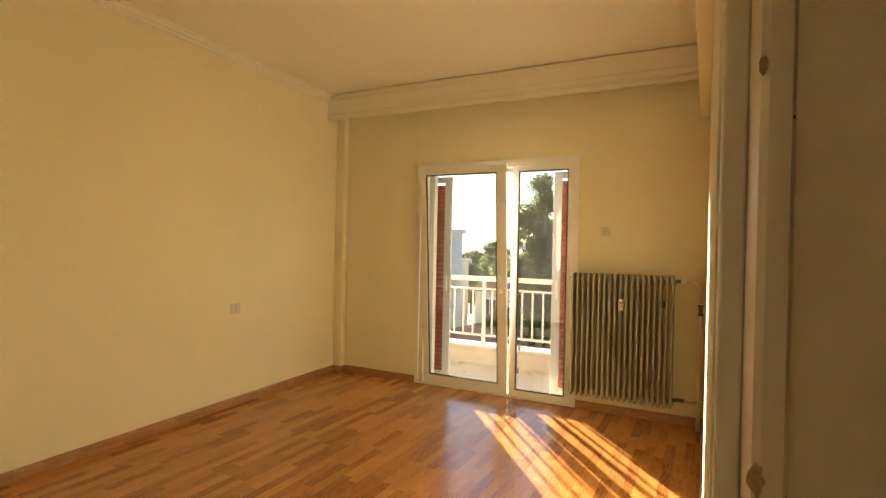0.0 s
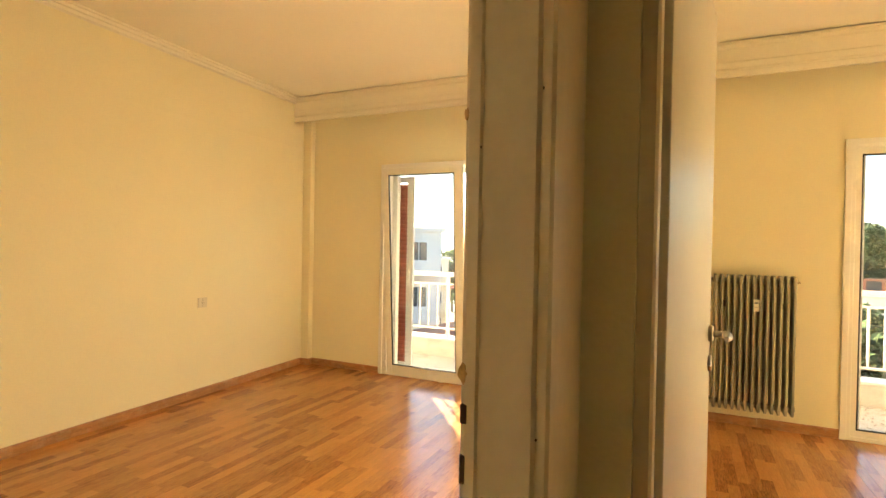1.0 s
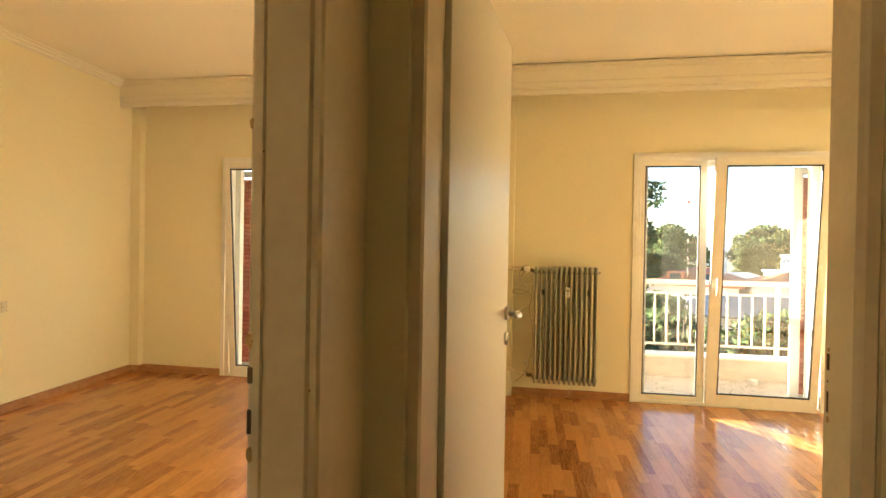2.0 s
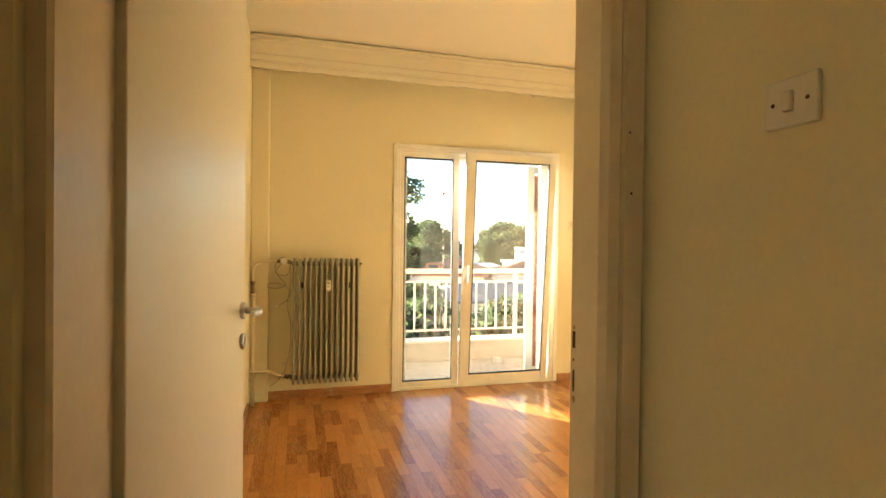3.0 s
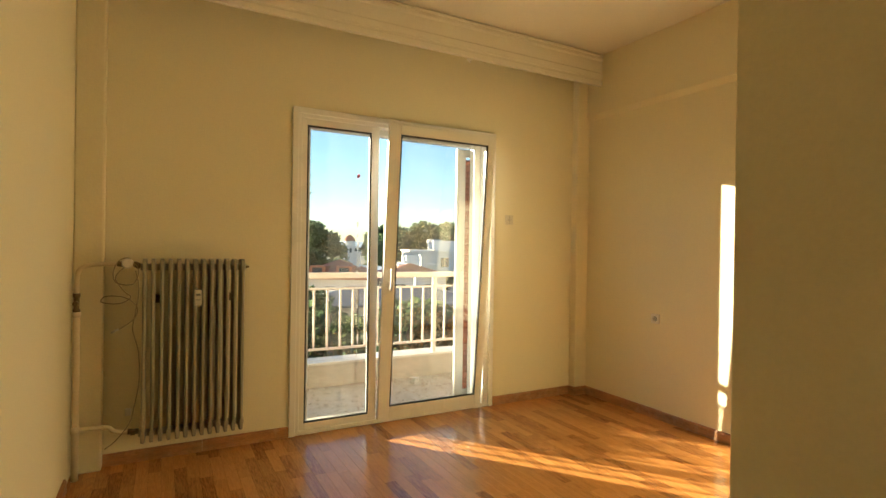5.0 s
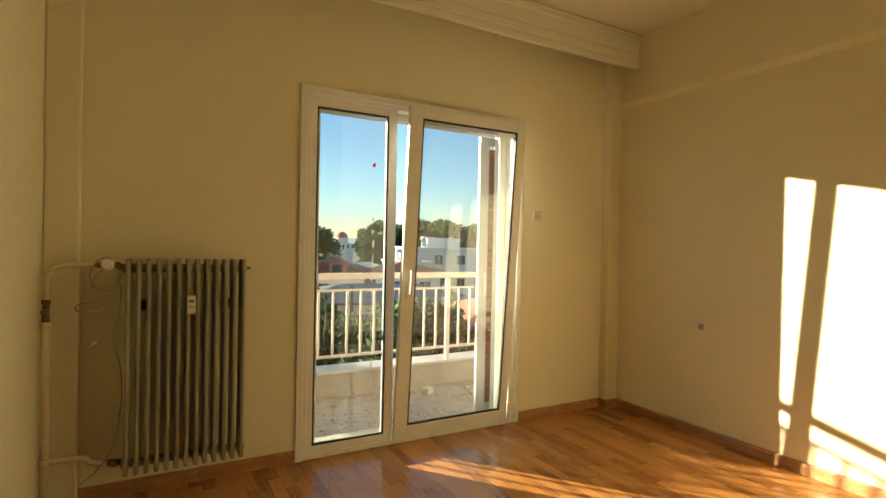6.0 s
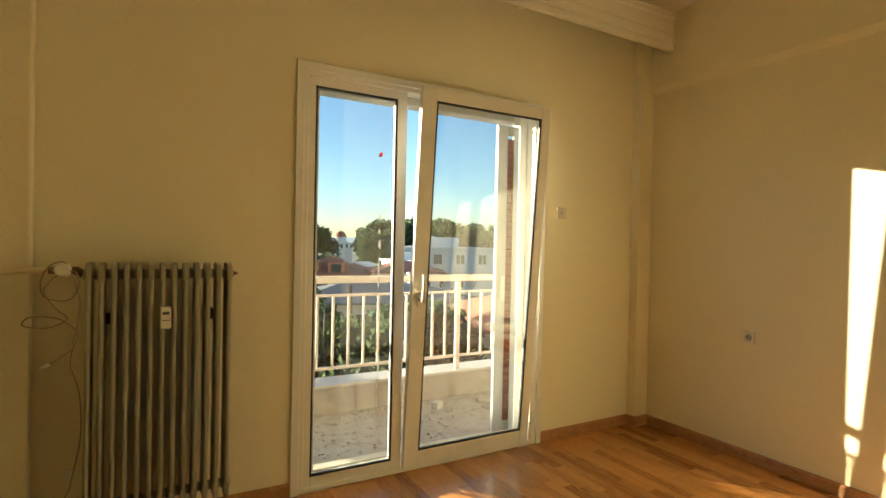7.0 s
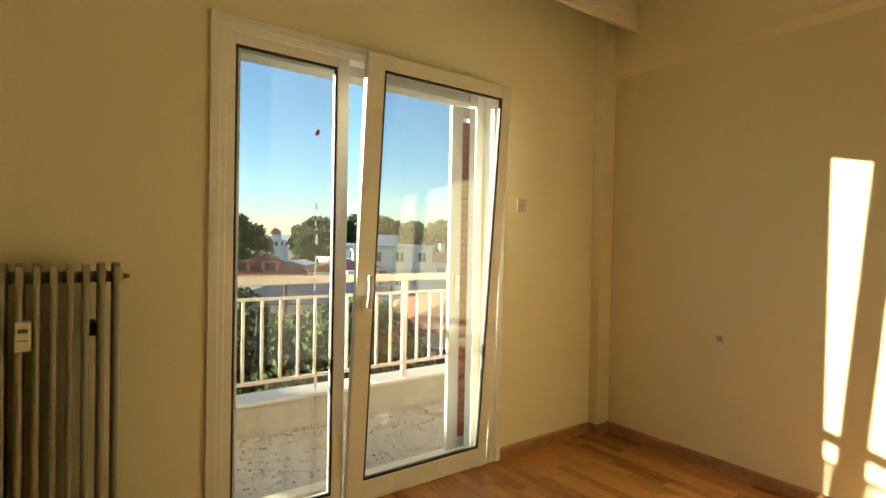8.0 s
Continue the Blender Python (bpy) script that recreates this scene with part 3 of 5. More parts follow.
part("stop", boxes((0.246, PX + 0.2615, 0.800, 0.872, 0.0, 2.129), bevel=0.003), DOORPAINT, fa, "pale enamelled door stop")
bm = bmesh.new()
box(bm, -2.24, -2.2, 0.667, 0.865, 0, 2.16, 0.004)
box(bm, -2.199, 0.262, 0.669, 0.863, 2.13, 2.17, 0.004)
part("lining", bm, FRAMEPAINT, fa)
def chip(x, y, z, w, h, parent, material=CHIP, facing="y", seed=0):
    """A shallow ragged chip, standing just proud of the paint."""
    r = random.Random(seed)
    bm = bmesh.new()
    n = 15
    pts = [(math.cos(2 * math.pi * k / n) * w / 2 * r.uniform(0.7, 1.15), math.sin(2 * math.pi * k / n) * h / 2 * r.uniform(0.7, 1.15)) for k in range(n)]
    if facing == "y":
        a = [bm.verts.new((x + u, y - 0.0006, z + v)) for u, v in pts]
        b = [bm.verts.new((x + u * 1.05, y + 0.001, z + v * 1.05)) for u, v in pts]
    else:
        a = [bm.verts.new((x - 0.0006, y + u, z + v)) for u, v in pts]
        b = [bm.verts.new((x + 0.001, y + u * 1.05, z + v * 1.05)) for u, v in pts]
    bm.faces.new(a)
    for i in range(n):
        j = (i + 1) % n
        bm.faces.new((a[i], a[j], b[j], b[i]))
    part("chip", bm, material, parent, "chipped paint")


def recess(x, y, z, w, h, parent, facing="y"):
    """A lock recess as a solid block; its dark colour stands for the hollow's shade."""
    bm = bmesh.new()
    if facing == "y":
        box(bm, x - w / 2, x + w / 2, y - 0.0008, y + 0.02, z - h / 2, z + h / 2, 0.002)
    else:
        box(bm, x - 0.0008, x + 0.02, y - w / 2, y + w / 2, z - h / 2, z + h / 2, 0.002)
    part("lock_recess", bm, DARKHOLE, parent, "lock recess with the shade of its hollow put in as dark brown")


PY = 0.0040
chip(PX + 0.2635, PY + 0.6685, 1.507, 0.007, 0.017, fa, seed=1)
chip(PX + 0.2650, PY + 0.6665, 1.178, 0.012, 0.028, fa, seed=2)
recess(PX + 0.2675, PY + 0.667, 1.126, 0.011, 0.026, fa)
recess(PX + 0.2665, PY + 0.667, 1.055, 0.009, 0.038, fa)
chip(PX + 0.268, PY + 0.667, 1.005, 0.012, 0.028, fa, seed=3)
chip(PX + 0.2845, PY + 0.6660, 1.464, 0.002, 0.003, fa, DARKHOLE, seed=4)
chip(PX + 0.359, PY + 0.676, 1.106, 0.003, 0.004, fa, DARKHOLE, seed=5)
chip(PX + 0.360, PY + 0.676, 1.532, 0.002, 0.004, fa, DARKHOLE, seed=6)
for k in range(14):
    chip(PX + 0.2632 + random.uniform(0, 0.002), PY + 0.6712, 0.75 + k * 0.085 + random.uniform(-0.03, 0.03), 0.002, random.uniform(0.004, 0.016), fa, seed=20 + k)

# frame of room B's door
fb = thing("door_frame_2", "beige enamelled wooden door frame with strike recesses", "door frame", kind="structure")
HX0, HX1 = 0.487, 1.314
bm = bmesh.new()
prism(bm, [(0.455, 0.935), (0.460, 0.925), (0.482, 0.922), (0.487, 0.930), (0.487, 1.02), (0.480, 1.022), (0.480, 1.17), (0.441, 1.17), (0.441, 1.14), (0.455, 1.138)], 0.0, 2.16)
part("jamb", bm, FRAMEPAINT, fb)
bm = bmesh.new()
prism(bm, [(HX1, 1.17), (HX1, 1.075), (HX1 + 0.006, 1.066), (HX1 + 0.010, 1.058), (HX1 + 0.028, 1.05), (HX1 + 0.034, 1.056), (HX1 + 0.037, 1.046), (HX1 + 0.076, 1.046), (HX1 + 0.080, 1.058), (HX1 + 0.080, 1.17)], 0.0, 2.16)
part("jamb", bm, FRAMEPAINT, fb)
bm = bmesh.new()
box(bm, 0.476, HX1, 0.99, 1.169, 2.10, 2.155, 0.004)
part("head", bm, FRAMEPAINT, fb)
recess(HX1, 1.158, 1.096, 0.012, 0.036, fb, "x")
recess(HX1, 1.158, 1.012, 0.008, 0.046, fb, "x")
chip(HX1, 1.157, 1.122, 0.010, 0.010, fb, facing="x", seed=8)
chip(HX1, 1.158, 1.055, 0.005, 0.006, fb, DARKHOLE, facing="x", seed=9)
chip(HX1, 1.156, 0.975, 0.012, 0.014, fb, facing="x", seed=10)
chip(HX1 + 0.05, 1.0462, 1.387, 0.005, 0.006, fb, DARKHOLE, seed=11)
chip(HX1 + 0.045, 1.0462, 1.50, 0.004, 0.005, fb, DARKHOLE, seed=12)

# room B's door leaf, standing open
door = thing("door_1", "flush off-white enamelled door standing open", "door", kind="structure", at=(0.498, 1.163, 0))
DW = 0.80
part("leaf", boxes((0, DW, 0, 0.042, 0.012, 2.09), bevel=0.003), DOORPAINT, door)
hd = bmesh.new()
hx, hz = DW - 0.038, 1.075
def disc(bm, x, z, r, y0, y1, seg=24):
    tube(bm, [(x, y0, z), (x, y0 - 0.001, z), (x, y1 + 0.002, z), (x, y1, z)], [r, r, r, r - 0.0025], seg)
disc(hd, hx, hz, 0.026, -0.0005, -0.013)
rose = part("rose", hd, STEEL, door, "brushed steel round rose")
lv = bmesh.new()
tube(lv, [(hx, -0.010, hz), (hx, -0.048, hz)], 0.0105, 12)
tube(lv, smooth_path([(hx + 0.002, -0.047, hz), (hx - 0.03, -0.056, hz - 0.001), (hx - 0.07, -0.060, hz + 0.001), (hx - 0.118, -0.058, hz + 0.006)], 5), [0.0130] * 5 + [0.0115] * 5 + [0.0095] * 4 + [0.0085, 0.006], 12)
part("handle", lv, STEEL, rose, "brushed steel lever handle")
kd = bmesh.new()
disc(kd, hx, hz - 0.095, 0.025, -0.0005, -0.010)
key = part("escutcheon", kd, STEEL, door, "brushed steel keyhole rose")
kb = bmesh.new()
box(kb, hx - 0.0035, hx + 0.0035, -0.0108, -0.0102, hz - 0.105, hz - 0.085, 0)
# a solid slip; the keyhole's inner shade is its dark colour
part("keyhole", kb, DARKHOLE, key)
door.rotation_euler = (0, 0, radians(82.1))


# ---------- electrical plates ----------
def plate(name, label, cat, m, w=0.075, h=0.075, style="socket"):
    """A wall plate in its own frame: x along the wall, -y out of it."""
    t = thing(name, label, cat)
    if style != "socket":
        part("cover", boxes((-w / 2, w / 2, -0.009, -0.0003, -h / 2, h / 2), bevel=0.003), PLATECOVER if style == "blank" else PLASTIC, t)
    else:
        bm = bmesh.new()
        rings = []
        for k in range(32):
            a = 2 * math.pi * k / 32
            c, q = math.cos(a), math.sin(a)
            f = 1 / max(abs(c), abs(q))
            rings.append([bm.verts.new(p) for p in ((c * f * w / 2, -0.0003, q * f * h / 2), (c * f * w / 2, -0.010, q * f * h / 2), (c * f * (w / 2 - 0.003), -0.013, q * f * (h / 2 - 0.003)), (c * 0.0215, -0.013, q * 0.0215), (c * 0.0200, -0.0015, q * 0.0200))])
        for p, q in zip(rings, rings[1:] + rings[:1]):
            for i in range(4):
                bm.faces.new((p[i], q[i], q[i + 1], p[i + 1]))
        part("cover", bm, PLASTIC, t)
    if style == "socket":
        bm = bmesh.new()
        tube(bm, [(0, -0.0004, 0), (0, -0.003, 0)], 0.0198, 20, True)
        # grey instead of white: the shade inside the well is in the colour
        part("well", bm, WELL, t, "socket well with its inner shade put in as grey")
        for dz in (-0.0165, 0.0165):
            part("earth_clip", boxes((-0.003, 0.003, -0.011, -0.003, dz - 0.0015, dz + 0.0015)), STEEL, t)
        for dx in (-0.0095, 0.0095):
            bm = bmesh.new()
            tube(bm, [(dx, -0.0030, 0), (dx, -0.0036, 0)], 0.003, 8)
            # pin holes are raised discs, dark in place of the shade inside
            part("hole", bm, DARKHOLE, t)
    elif style == "blank":
        for dx in (-0.012, 0.012):
            bm = bmesh.new()
            tube(bm, [(dx, -0.0088, 0), (dx, -0.0102, 0)], 0.0045, 10)
            part("screw", bm, PLATEMARK, t)
        part("divider", boxes((-0.001, 0.001, -0.0105, -0.0088, -h / 2 + 0.008, h / 2 - 0.008)), PLATEMARK, t)
    elif style == "switch":
        part("rocker", boxes((-0.0065, 0.0065, -0.016, -0.0088, -0.013, 0.014), bevel=0.002), PLASTIC, t)
        for dx in (-w / 2 + 0.013, w / 2 - 0.013):
            bm = bmesh.new()
            tube(bm, [(dx, -0.0088, 0), (dx, -0.0098, 0)], 0.0028, 10)
            part("screw", bm, DARKHOLE, t)
    t.matrix_basis = m
    return t


plate("wall_plate", "cream blank wall plate beside the balcony door", "wall plate", pose(3.285, WY, 1.477), style="blank")
plate("wall_plate", "cream wall plate above the radiator", "wall plate", pose(-0.516, WY, 1.506), style="blank")
plate("wall_socket", "white round wall socket on cream plaster", "socket", pose(BR, 3.858, 0.74, 0, 0, -90), 0.07, 0.07)
plate("wall_plate", "cream blank wall plate low on the plaster", "wall plate", pose(west(3.237), 3.237, 0.803, 0, 0, 92.3), 0.095, 0.085, style="blank")
plate("light_switch", "cream light switch plate with a small rocker", "light switch", pose(1.397, 0.746, 1.482, 0, 0, -90), 0.076, 0.066, "switch")

# ---------- radiators ----------
SECTION = None


def section_mesh():
    """One column of a steel radiator: three flat tubes between rounded headers with pointed feet."""
    bm = bmesh.new()
    for y in (0.0135, 0.041, 0.068, 0.095, 0.1225):
        for z0, z1 in ((0.05, 0.97),):
            n = 10
            lo, hi = [], []
            for k in range(n):
                a = 2 * math.pi * k / n
                lo.append(bm.verts.new((0.0100 * math.cos(a), y + 0.0135 * math.sin(a), z0)))
                hi.append(bm.verts.new((0.0100 * math.cos(a), y + 0.0135 * math.sin(a), z1)))
            for k in range(n):
                bm.faces.new((lo[k], lo[(k + 1) % n], hi[(k + 1) % n], hi[k])).smooth = True
    for top in (True, False):
        z = 0.955 if top else 0.055
        s = 1 if top else -1
        if not top:
            prof = [(0.0, 0.0), (0.004, 0.034), (0.012, 0.046), (0.04, 0.032), (0.068, 0.040), (0.10, 0.032), (0.124, 0.046), (0.134, 0.030), (0.137, -0.02), (0.0, -0.02)]
        else:
            prof = [(-0.001, 0.010), (0.004, 0.042), (0.02, 0.05), (0.068, 0.051), (0.116, 0.05), (0.133, 0.042), (0.138, 0.010), (0.137, -0.02), (0.0, -0.02)]
        for hw, inset in ((0.0102, 0.0),):
            a = [bm.verts.new((-hw, y, z + s * w)) for y, w in prof]
            b = [bm.verts.new((hw, y, z + s * w)) for y, w in prof]
            fa_, fb_ = bm.faces.new(a), bm.faces.new(b[::-1])
            sides = []
            for i in range(len(prof)):
                j = (i + 1) % len(prof)
                sides.append(bm.faces.new((a[i], b[i], b[j], a[j])))
            es = [e for f in (fa_, fb_) for e in f.edges]
            bmesh.ops.bevel(bm, geom=es, offset=0.005, segments=2, affect="EDGES", profile=0.5)
        tube(bm, [(-0.0205, 0.068, z + s * 0.005), (0.0205, 0.068, z + s * 0.005)], 0.019, 12)
    return mesh_of("column", bm, RADPAINT)


def radiator(label, x0, count, meter_at, valve_side):
    global SECTION
    if SECTION is None:
        SECTION = section_mesh()
    r = thing("radiator", label, "radiator", "radiators", at=(x0, 4.425, 0.155))
    p = 0.0415
    for k in range(count):
        o = new("column", SECTION)
        o.parent = r
        o.location = (0.0125 + k * p, 0, 0)
    e = p * (count - 1) + 0.0125
    far = e + 0.022 if valve_side < 0 else -0.010
    bm = bmesh.new()
    s = 1 if valve_side < 0 else -1
    tube(bm, [(far - 0.006 * s, 0.068, 0.96), (far + 0.006 * s, 0.068, 0.96), (far + 0.018 * s, 0.068, 0.96)], [0.011, 0.008, 0.005], 10)
    part("bleed_valve", bm, BRASS, r, "dull brass bleed valve")
    for k in (2, count - 2):
        bm = boxes((0.0125 + k * p - 0.034, 0.0125 + k * p - 0.0085, 0.13, 0.219, 0.755, 0.80), bevel=0.002)
        part("bracket", bm, DARKHOLE, r, "dark wall bracket")
    mx, mz = meter_at[0] - x0, meter_at[1] - 0.155
    m = part("heat_meter", boxes((mx - 0.019, mx + 0.019, -0.024, -0.0005, mz - 0.045, mz + 0.045), bevel=0.005), PLASTIC, r, "white plastic heat meter")
    part("display", boxes((mx - 0.012, mx + 0.012, -0.0248, -0.0238, mz + 0.012, mz + 0.024)), GREYPLASTIC, m)
    part("label_strip", boxes((mx - 0.013, mx + 0.013, -0.0246, -0.0238, mz - 0.012, mz - 0.009)), GREYPLASTIC, m)
    return r


radiator("grey-beige thirteen-column steel radiator on the wall", 0.735, 13, (1.008, 0.945), -1)
radiator("grey-beige nineteen-column steel radiator on the wall", -0.742, 19, (-0.345, 0.925), 1)

# room B: pipes, valves, cable
hp = thing("heating_pipe", "cream painted heating pipes in the corner with brass valve", "pipe")
bm = bmesh.new()
tube(bm, smooth_path([(0.440, 4.50, 0.97), (0.440, 4.50, 1.05), (0.454, 4.497, 1.105), (0.508, 4.495, 1.128), (0.60, 4.493, 1.132), (0.64, 4.493, 1.132)], 5), 0.0115, 12)
part("flow_pipe", bm, PIPEPAINT, hp)
bm = bmesh.new()
tube(bm, [(0.440, 4.50, -0.001), (0.440, 4.50, 0.84), (0.440, 4.50, 0.87)], 0.0165, 14)
tube(bm, [(0.440, 4.50, 0.855), (0.440, 4.50, 0.882)], 0.021, 14)
part("riser", bm, PIPEPAINT, hp)
bm = bmesh.new()
tube(bm, smooth_path([(0.440, 4.50, 0.262), (0.52, 4.50, 0.262), (0.585, 4.495, 0.258), (0.61, 4.493, 0.236), (0.66, 4.493, 0.222), (0.69, 4.493, 0.222)], 4), 0.0115, 12)
part("return_pipe", bm, PIPEPAINT, hp)
bm = bmesh.new()
tube(bm, [(0.440, 4.50, 0.88), (0.440, 4.50, 0.895), (0.440, 4.50, 0.90), (0.440, 4.50, 0.955), (0.440, 4.50, 0.96), (0.440, 4.50, 0.978)], [0.017, 0.017, 0.013, 0.013, 0.017, 0.017], 8)
box(bm, 0.434, 0.446, 4.466, 4.49, 0.915, 0.940, 0.003)
tube(bm, [(0.440, 4.47, 0.928), (0.440, 4.452, 0.928), (0.440, 4.448, 0.928)], [0.014, 0.014, 0.010], 10)
part("stop_valve", bm, BRASS, hp, "old brass stop valve")
bm = bmesh.new()
tube(bm, [(0.618, 4.493, 1.132), (0.645, 4.493, 1.132), (0.646, 4.493, 1.132), (0.70, 4.493, 1.132), (0.7005, 4.493, 1.132), (0.727, 4.493, 1.115)], [0.013, 0.016, 0.013, 0.013, 0.016, 0.016], 10)
part("valve_body", bm, BRASS, hp, "brass radiator valve")
bm = bmesh.new()
tube(bm, [(0.668, 4.475, 1.134), (0.668, 4.45, 1.136), (0.668, 4.42, 1.138), (0.668, 4.412, 1.138)], [0.019, 0.028, 0.026, 0.020], 18)
part("thermostat_head", bm, PLASTIC, hp, "white thermostat head")
bm = bmesh.new()
tube(bm, [(0.676, 4.493, 0.222), (0.69, 4.493, 0.222), (0.691, 4.493, 0.222), (0.727, 4.493, 0.218)], [0.016, 0.016, 0.013, 0.015], 10)
box(bm, 0.690, 0.712, 4.462, 4.49, 0.208, 0.234, 0.003)
part("lower_valve", bm, BRASS, hp, "brass return valve")
bm = bmesh.new()
tube(bm, [(0.440, 4.50, 0.245), (0.440, 4.50, 0.28)], 0.0215, 14)
part("tee", bm, PIPEPAINT, hp)
bm = bmesh.new()
tube(bm, smooth_path([(0.70, 4.44, 1.12), (0.675, 4.42, 1.165), (0.63, 4.42, 1.15), (0.605, 4.425, 1.09), (0.62, 4.43, 1.035), (0.69, 4.43, 1.025), (0.72, 4.43, 1.08), (0.705, 4.425, 1.13), (0.66, 4.425, 1.12), (0.615, 4.43, 1.06),
     (0.655, 4.43, 0.99), (0.685, 4.43, 0.955), (0.63, 4.43, 0.925), (0.555, 4.43, 0.935), (0.575, 4.43, 0.965), (0.66, 4.43, 0.955), (0.715, 4.43, 0.90), (0.70, 4.43, 0.84), (0.65, 4.43, 0.80), (0.622, 4.43, 0.785)], 6), 0.0028, 6)
part("tangled_lead", bm, CABLE, hp, "beige coiled lead with a white plug")
bm = bmesh.new()
tube(bm, [(0.632, 4.43, 0.79), (0.612, 4.43, 0.780), (0.598, 4.43, 0.773)], [0.006, 0.006, 0.0045], 8)
part("plug", bm, PLASTIC, hp, "small white plug")
bm = bmesh.new()
tube(bm, smooth_path([(0.705, 4.45, 1.10), (0.722, 4.44, 1.00), (0.705, 4.44, 0.86), (0.695, 4.45, 0.78), (0.722, 4.46, 0.66), (0.727, 4.47, 0.50), (0.705, 4.46, 0.36), (0.685, 4.45, 0.28), (0.625, 4.44, 0.20), (0.575, 4.43, 0.165)], 6), 0.0025, 6)
part("hanging_lead", bm, CABLE, hp, "thin beige hanging lead")
part("cable_clip", boxes((0.655, 0.685, 4.625, WY - 0.0005, 0.27, 0.31), bevel=0.003), PLASTIC, hp)

# room A: pipes and valves
hp = thing("heating_pipe", "cream painted heating pipe with valves beside the radiator", "pipe")
bm = bmesh.new()
tube(bm, smooth_path([(0.10, 4.493, 1.125), (0.15, 4.50, 1.122), (0.19, 4.52, 1.09), (0.205, 4.54, 1.02), (0.207, 4.545, 0.96)], 5), 0.0115, 12)
part("flow_pipe", bm, PIPEPAINT, hp)
bm = bmesh.new()
tube(bm, [(0.207, 4.545, -0.001), (0.207, 4.545, 0.96)], 0.016, 12)
part("riser", bm, PIPEPAINT, hp)
bm = bmesh.new()
tube(bm, smooth_path([(0.09, 4.493, 0.225), (0.13, 4.5, 0.215), (0.17, 4.53, 0.21), (0.207, 4.545, 0.21)], 4), 0.0115, 12)
part("return_pipe", bm, PIPEPAINT, hp)
bm = bmesh.new()
tube(bm, [(0.095, 4.46, 1.128), (0.095, 4.43, 1.13), (0.095, 4.41, 1.13)], [0.018, 0.025, 0.02], 16)
part("thermostat_head", bm, PLASTIC, hp, "white thermostat head")
bm = bmesh.new()
tube(bm, [(0.012, 4.493, 1.115), (0.06, 4.493, 1.125), (0.12, 4.493, 1.125)], [0.016, 0.013, 0.014], 10)
part("valve_body", bm, BRASS, hp, "brass radiator valve")
bm = bmesh.new()
tube(bm, [(0.012, 4.493, 0.215), (0.06, 4.493, 0.225), (0.11, 4.493, 0.225)], [0.016, 0.013, 0.015], 10)
part("lower_valve", bm, BRASS, hp, "brass return valve")
bm = bmesh.new()
tube(bm, [(0.207, 4.545, 0.87), (0.207, 4.545, 0.89), (0.207, 4.545, 0.93), (0.207, 4.545, 0.95)], [0.021, 0.016, 0.016, 0.021], 8)
box(bm, 0.196, 0.218, 4.50, 4.54, 0.885, 0.935, 0.004)
part("stop_valve", bm, BRASS, hp, "old brass stop valve")

bm = bmesh.new()
tube(bm, smooth_path([(2.78, 4.445, 2.625), (2.78, 4.445, 2.600), (2.772, 4.440, 2.590), (2.760, 4.438, 2.598)], 4), 0.004, 8)
box(bm, 2.765, 2.795, 4.437, 4.475, 2.612, 2.630, 0.002)
tagged(part("curtain_hook", bm, PLASTIC), "small white curtain bracket below the pelmet", "bracket")


# ---------- balcony ----------
BZ = -0.035
struct("balcony_floor", boxes((-5.0, 6.0, 4.95, 6.08, BZ - 0.18, BZ)), TERRAZZO, "worn pale terrazzo balcony floor with dirt specks", "balcony floor")
RY = 5.90
struct("balcony_kerb", boxes((-5.0, 6.0, 5.85, 6.06, BZ - 0.002, 0.168), bevel=0.006), KERB, "stained rendered balcony kerb", "kerb")
cop = thing("coping", "pale marble coping on the balcony kerb", "coping", kind="structure")
for k in range(11):
    part("slab", boxes((-5.0 + k + 0.002, -4.0 + k - 0.002, 5.83, 6.08, 0.169, 0.190), bevel=0.003), MARBLE, cop)
struct("balcony_soffit", boxes((-5.0, 6.0, 4.952, 6.2, 2.95, 3.12)), mat("soffit_paint", (0.75, 0.72, 0.66), 0.8, 0.05, 2, 50, 0.2), "pale painted underside of the balcony above", "balcony")
rail = thing("balcony_railing", "pinkish white painted steel balcony railing", "railing")
part("top_rail", boxes((-5.0, 6.0, RY - 0.03, RY + 0.03, 0.945, 1.0), bevel=0.008), RAILPAINT, rail)
part("upper_rail", boxes((-5.0, 6.0, RY - 0.014, RY + 0.014, 0.842, 0.862), bevel=0.003), RAILPAINT, rail)
part("lower_rail", boxes((-5.0, 6.0, RY - 0.014, RY + 0.014, 0.290, 0.312), bevel=0.003), RAILPAINT, rail)
BAR = mesh_of("baluster", boxes((-0.009, 0.009, -0.009, 0.009, 0.310, 0.843), bevel=0.002), RAILPAINT)
POST = mesh_of("post", boxes((-0.020, 0.020, -0.016, 0.016, 0.189, 0.947), bevel=0.003), RAILPAINT)
posts = (-4.45, -3.265, -2.10, -0.92, 0.28, 1.45, 3.27, 4.45)
for x in posts:
    o = new("post", POST)
    o.parent, o.location = rail, (x, RY, 0)
for k in range(87):
    x = 3.27 + 0.1225 * (k - 66)
    if all(abs(x - q) > 0.05 for q in posts):
        o = new("baluster", BAR)
        o.parent, o.location = rail, (x, RY, 0)
# leftovers on the balcony floor
def rubble(x, y, sx, sy, sz, rot, material, name, label, cat):
    bm = boxes((-sx / 2, sx / 2, -sy / 2, sy / 2, 0, sz), bevel=0.004)
    for v in bm.verts:
        v.co += Vector(noise.noise_vector(v.co * 30 + Vector((x, y, 0)))) * min(sx, sy, sz) * 0.12
    o = tagged(part(name, bm, material), label, cat)
    o.matrix_basis = pose(x, y, BZ + 0.002, 0, 0, rot)
